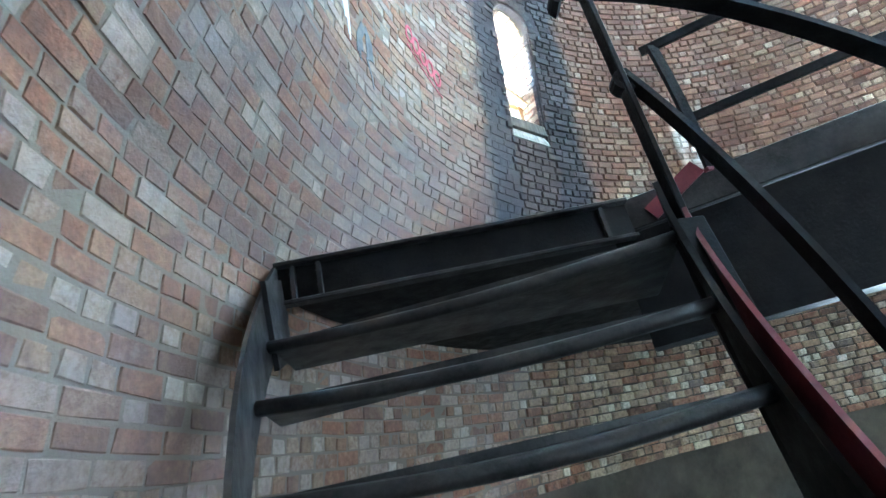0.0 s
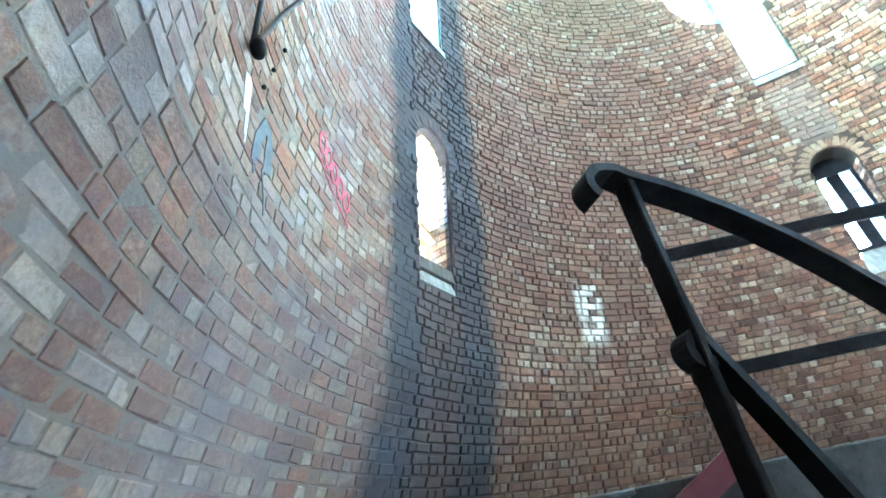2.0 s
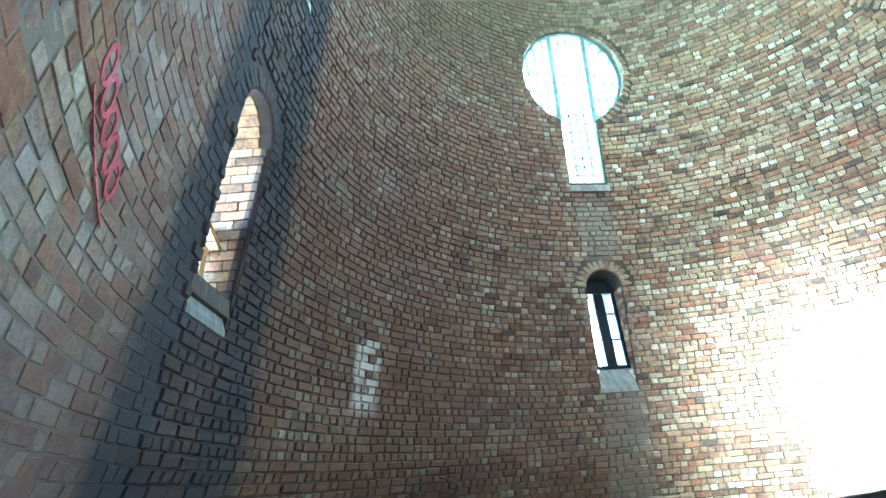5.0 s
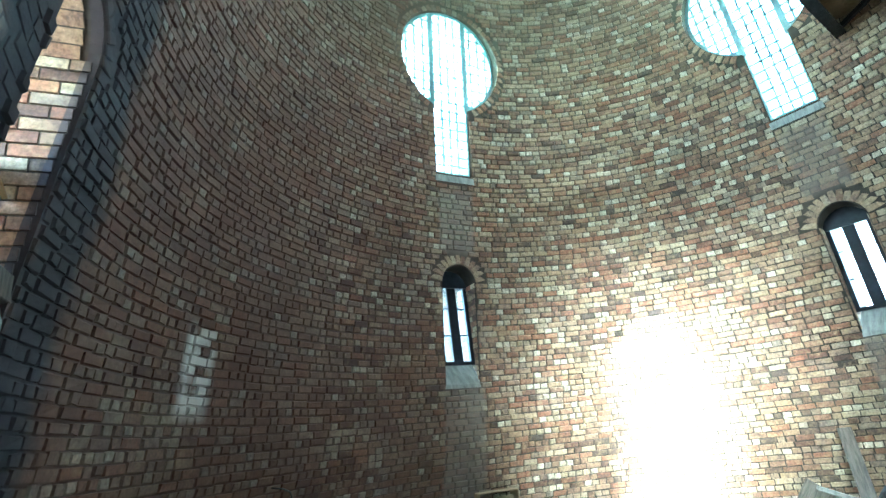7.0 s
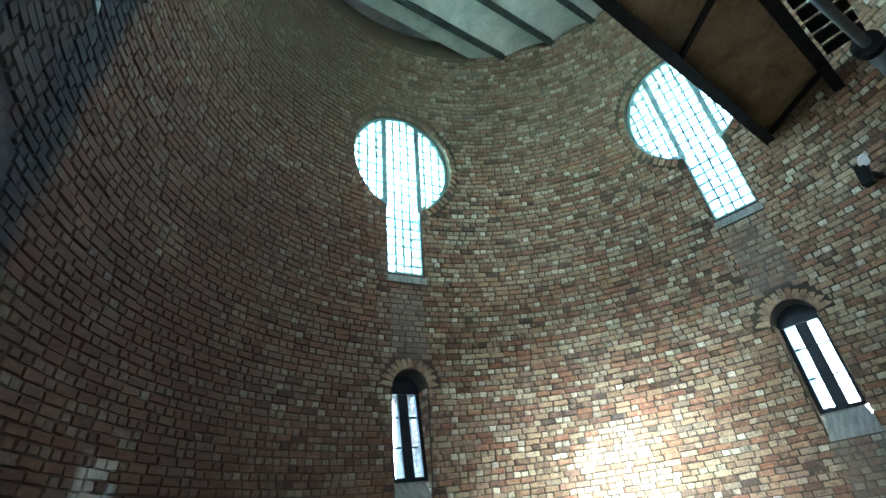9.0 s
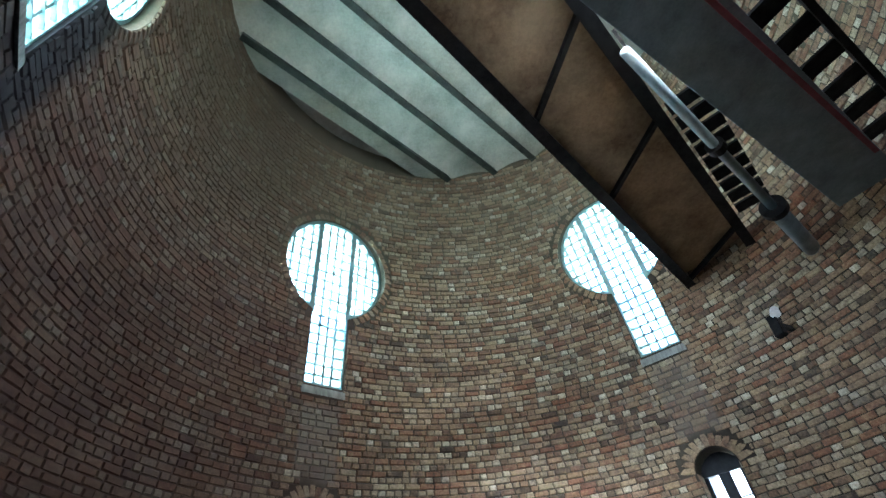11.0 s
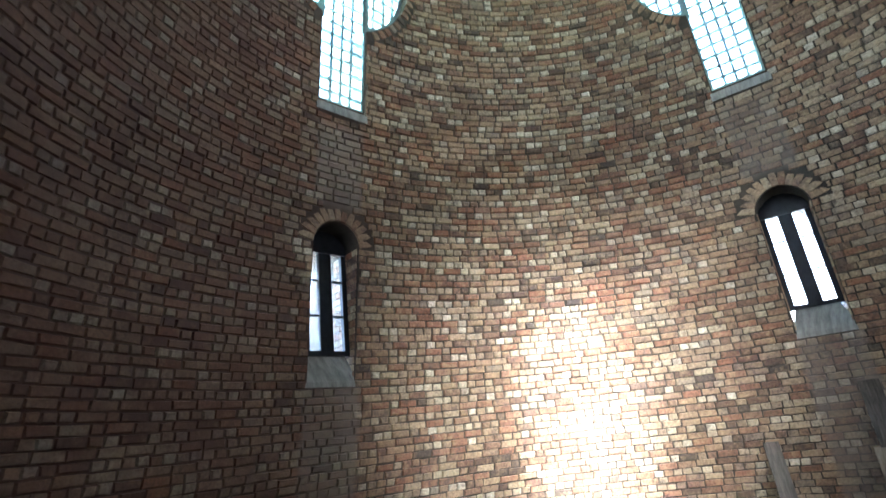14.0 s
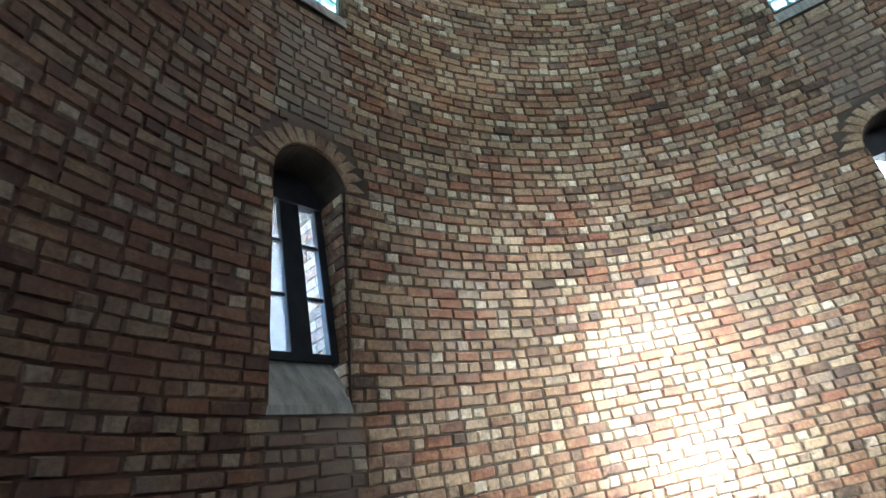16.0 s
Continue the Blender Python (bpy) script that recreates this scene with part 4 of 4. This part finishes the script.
def brick_corners(rng, s0, s1, z0, z1, r, proud, near):
    """Eight corners of one worn brick on the round wall."""
    e = rng.uniform(0.003, 0.008) if near else rng.uniform(0.005, 0.012)
    pts = []
    for inset, y in ((e, -proud), (0.0, 0.004)):
        for s, z, sx, sz in ((s0, z0, 1, 1), (s1, z0, -1, 1), (s1, z1, -1, -1), (s0, z1, 1, -1)):
            j = 0.005 if near else 0.0065
            ss = s + sx * inset + rng.uniform(-j, j)
            zz = z + sz * inset * 0.7 + rng.uniform(-j, j)
            rr = rad(zz) + y + (rng.uniform(-0.003, 0.003) if inset else 0)
            a = ss / r
            pts.append((rr * math.sin(a), rr * math.cos(a), zz))
    return pts


def lay_bricks():
    rng = random.Random(11)
    runs, singles = {True: ([], []), False: ([], [])}, []
    z = -1.72
    course = 0
    while z < CEIL - 0.02:
        r = rad(z)
        # below the floor only the side that the stair looks on
        lo, hi = (-125.0, 140.0) if z < FLOOR - 0.1 else (-165.0, 195.0)
        s, end = radians(lo) * r + rng.uniform(0, 0.1), radians(hi) * r
        z0, z1 = z + 0.0045, z + COURSE - 0.0045
        cuts = intervals(z0, z1, r)
        head = course % 2 == 1
        while s < end:
            small = rng.random() < (0.85 if head else 0.16)
            L = 0.112 if small else 0.218
            L *= rng.uniform(0.93, 1.06)
            dz = rng.uniform(-0.003, 0.003)
            th_mid = math.degrees((s + L / 2) / r)
            for a, b in minus(s + 0.0045, s + L - 0.005, cuts):
                near = th_mid < -28
                pr = rng.uniform(0.001, 0.006) if near else rng.uniform(0.010, 0.024)
                c = brick_corners(rng, a, b, z0 + dz, z1 + dz, r, pr, near)
                th = math.degrees((a + b) / 2 / r)
                if -93 < th < -61 and -0.75 < z < 0.72 and len(singles) < 300:
                    singles.append(c)
                else:
                    verts, faces = runs[small]
                    o = len(verts)
                    verts.extend(c)
                    faces.extend(tuple(i + o for i in f) for f in FACES)
            s += L
        z += COURSE
        course += 1
    for small, mat, label in ((True, HEADER, "worn pale buff and brown brick ends with open joints"), (False, BRICK, "worn red and brown long bricks with open joints")):
        me = bpy.data.meshes.new("bricks")
        me.from_pydata(runs[small][0], [], runs[small][1])
        me.materials.append(mat)
        ob = new("bricks", me)
        ob.parent = WALL
        tagged(ob, label, kind="stuff")
    for c in singles:
        me = bpy.data.meshes.new("brick")
        mid = np.mean(c, axis=0)
        me.from_pydata([tuple(np.array(p) - mid) for p in c], [], FACES)
        me.materials.append(BRICK_ONE)
        b = new("brick", me)
        b.parent = WALL
        b.location = mid


def voussoirs():
    """Arch rings, reveal bricks and the rings round the keyholes."""
    rng = random.Random(5)
    for bay, th in BAYS.items():
        if bay == "e":
            continue
        bm = bmesh.new()
        m = upright(th)
        n = 58
        for k in range(n):
            a = k / n * math.tau
            if abs(KEY_R * math.cos(a)) < SLOT_W + 0.03 and math.sin(a) < 0:
                continue
            rr = KEY_R + 0.06
            x, z = rr * math.cos(a), KEY_Z + rr * math.sin(a)
            y = math.sqrt(max(rad(z) ** 2 - x * x, 0.1))
            q = m @ Matrix.Translation((x, y + 0.03, z)) @ Matrix.Rotation(-a, 4, "Y") @ Matrix.Rotation(radians(0), 4, "X")
            box(bm, 0.11, 0.07 + rng.uniform(0, 0.012), math.tau * rr / n - 0.012, q, 0.006)
        if bay in SMALL:
            sill, spring, crown = SMALL[bay]
            h = crown - spring
            r = (WIN_W ** 2 + h * h) / (2 * h)
            c = crown - r
            a0 = math.atan2(spring - c, WIN_W)
            n = 13
            for k in range(n):
                a = a0 + (math.pi - 2 * a0) * (k + 0.5) / n
                rr = r + 0.115
                x, z = rr * math.cos(a), c + rr * math.sin(a)
                y = math.sqrt(rad(z) ** 2 - x * x)
                q = m @ Matrix.Translation((x, y + 0.042, z)) @ Matrix.Rotation(-a, 4, "Y")
                box(bm, 0.215, 0.09 + rng.uniform(0, 0.012), (math.pi - 2 * a0) * rr / n - 0.012, q, 0.007)
            # soffit and jamb bricks in the reveal
            zz = sill + 0.05
            k = 0
            while zz < spring:
                for sx in (-1, 1):
                    y = rad(zz) + 0.005
                    cut = 0.105 if k % 2 else 0.215
                    deep = 0.98 if bay == "a" else 0.5
                    while y < rad(zz) + deep:
                        L = min(cut, rad(zz) + deep + 0.02 - y)
                        q = m @ Matrix.Translation((sx * (WIN_W + 0.012), y + L / 2, zz + COURSE / 2))
                        box(bm, 0.05, L - 0.011, COURSE - 0.012, q)
                        y += L
                        cut = 0.215
                zz += COURSE
                k += 1
            for k in range(9 if bay == "a" else 0):
                a = a0 + (math.pi - 2 * a0) * (k + 0.5) / 9
                x, z = (r + 0.012) * math.cos(a), c + (r + 0.012) * math.sin(a)
                y = rad(z) + 0.09
                while y < rad(z) + 0.86:
                    q = m @ Matrix.Translation((x, y + 0.1, z)) @ Matrix.Rotation(-a, 4, "Y")
                    box(bm, 0.05, 0.2, (math.pi - 2 * a0) * r / 9 - 0.012, q)
                    y += 0.211
        ob = part("arch_bricks", bm, BRICK, WALL)
        ob["kind"] = "stuff"


voussoirs()
lay_bricks()
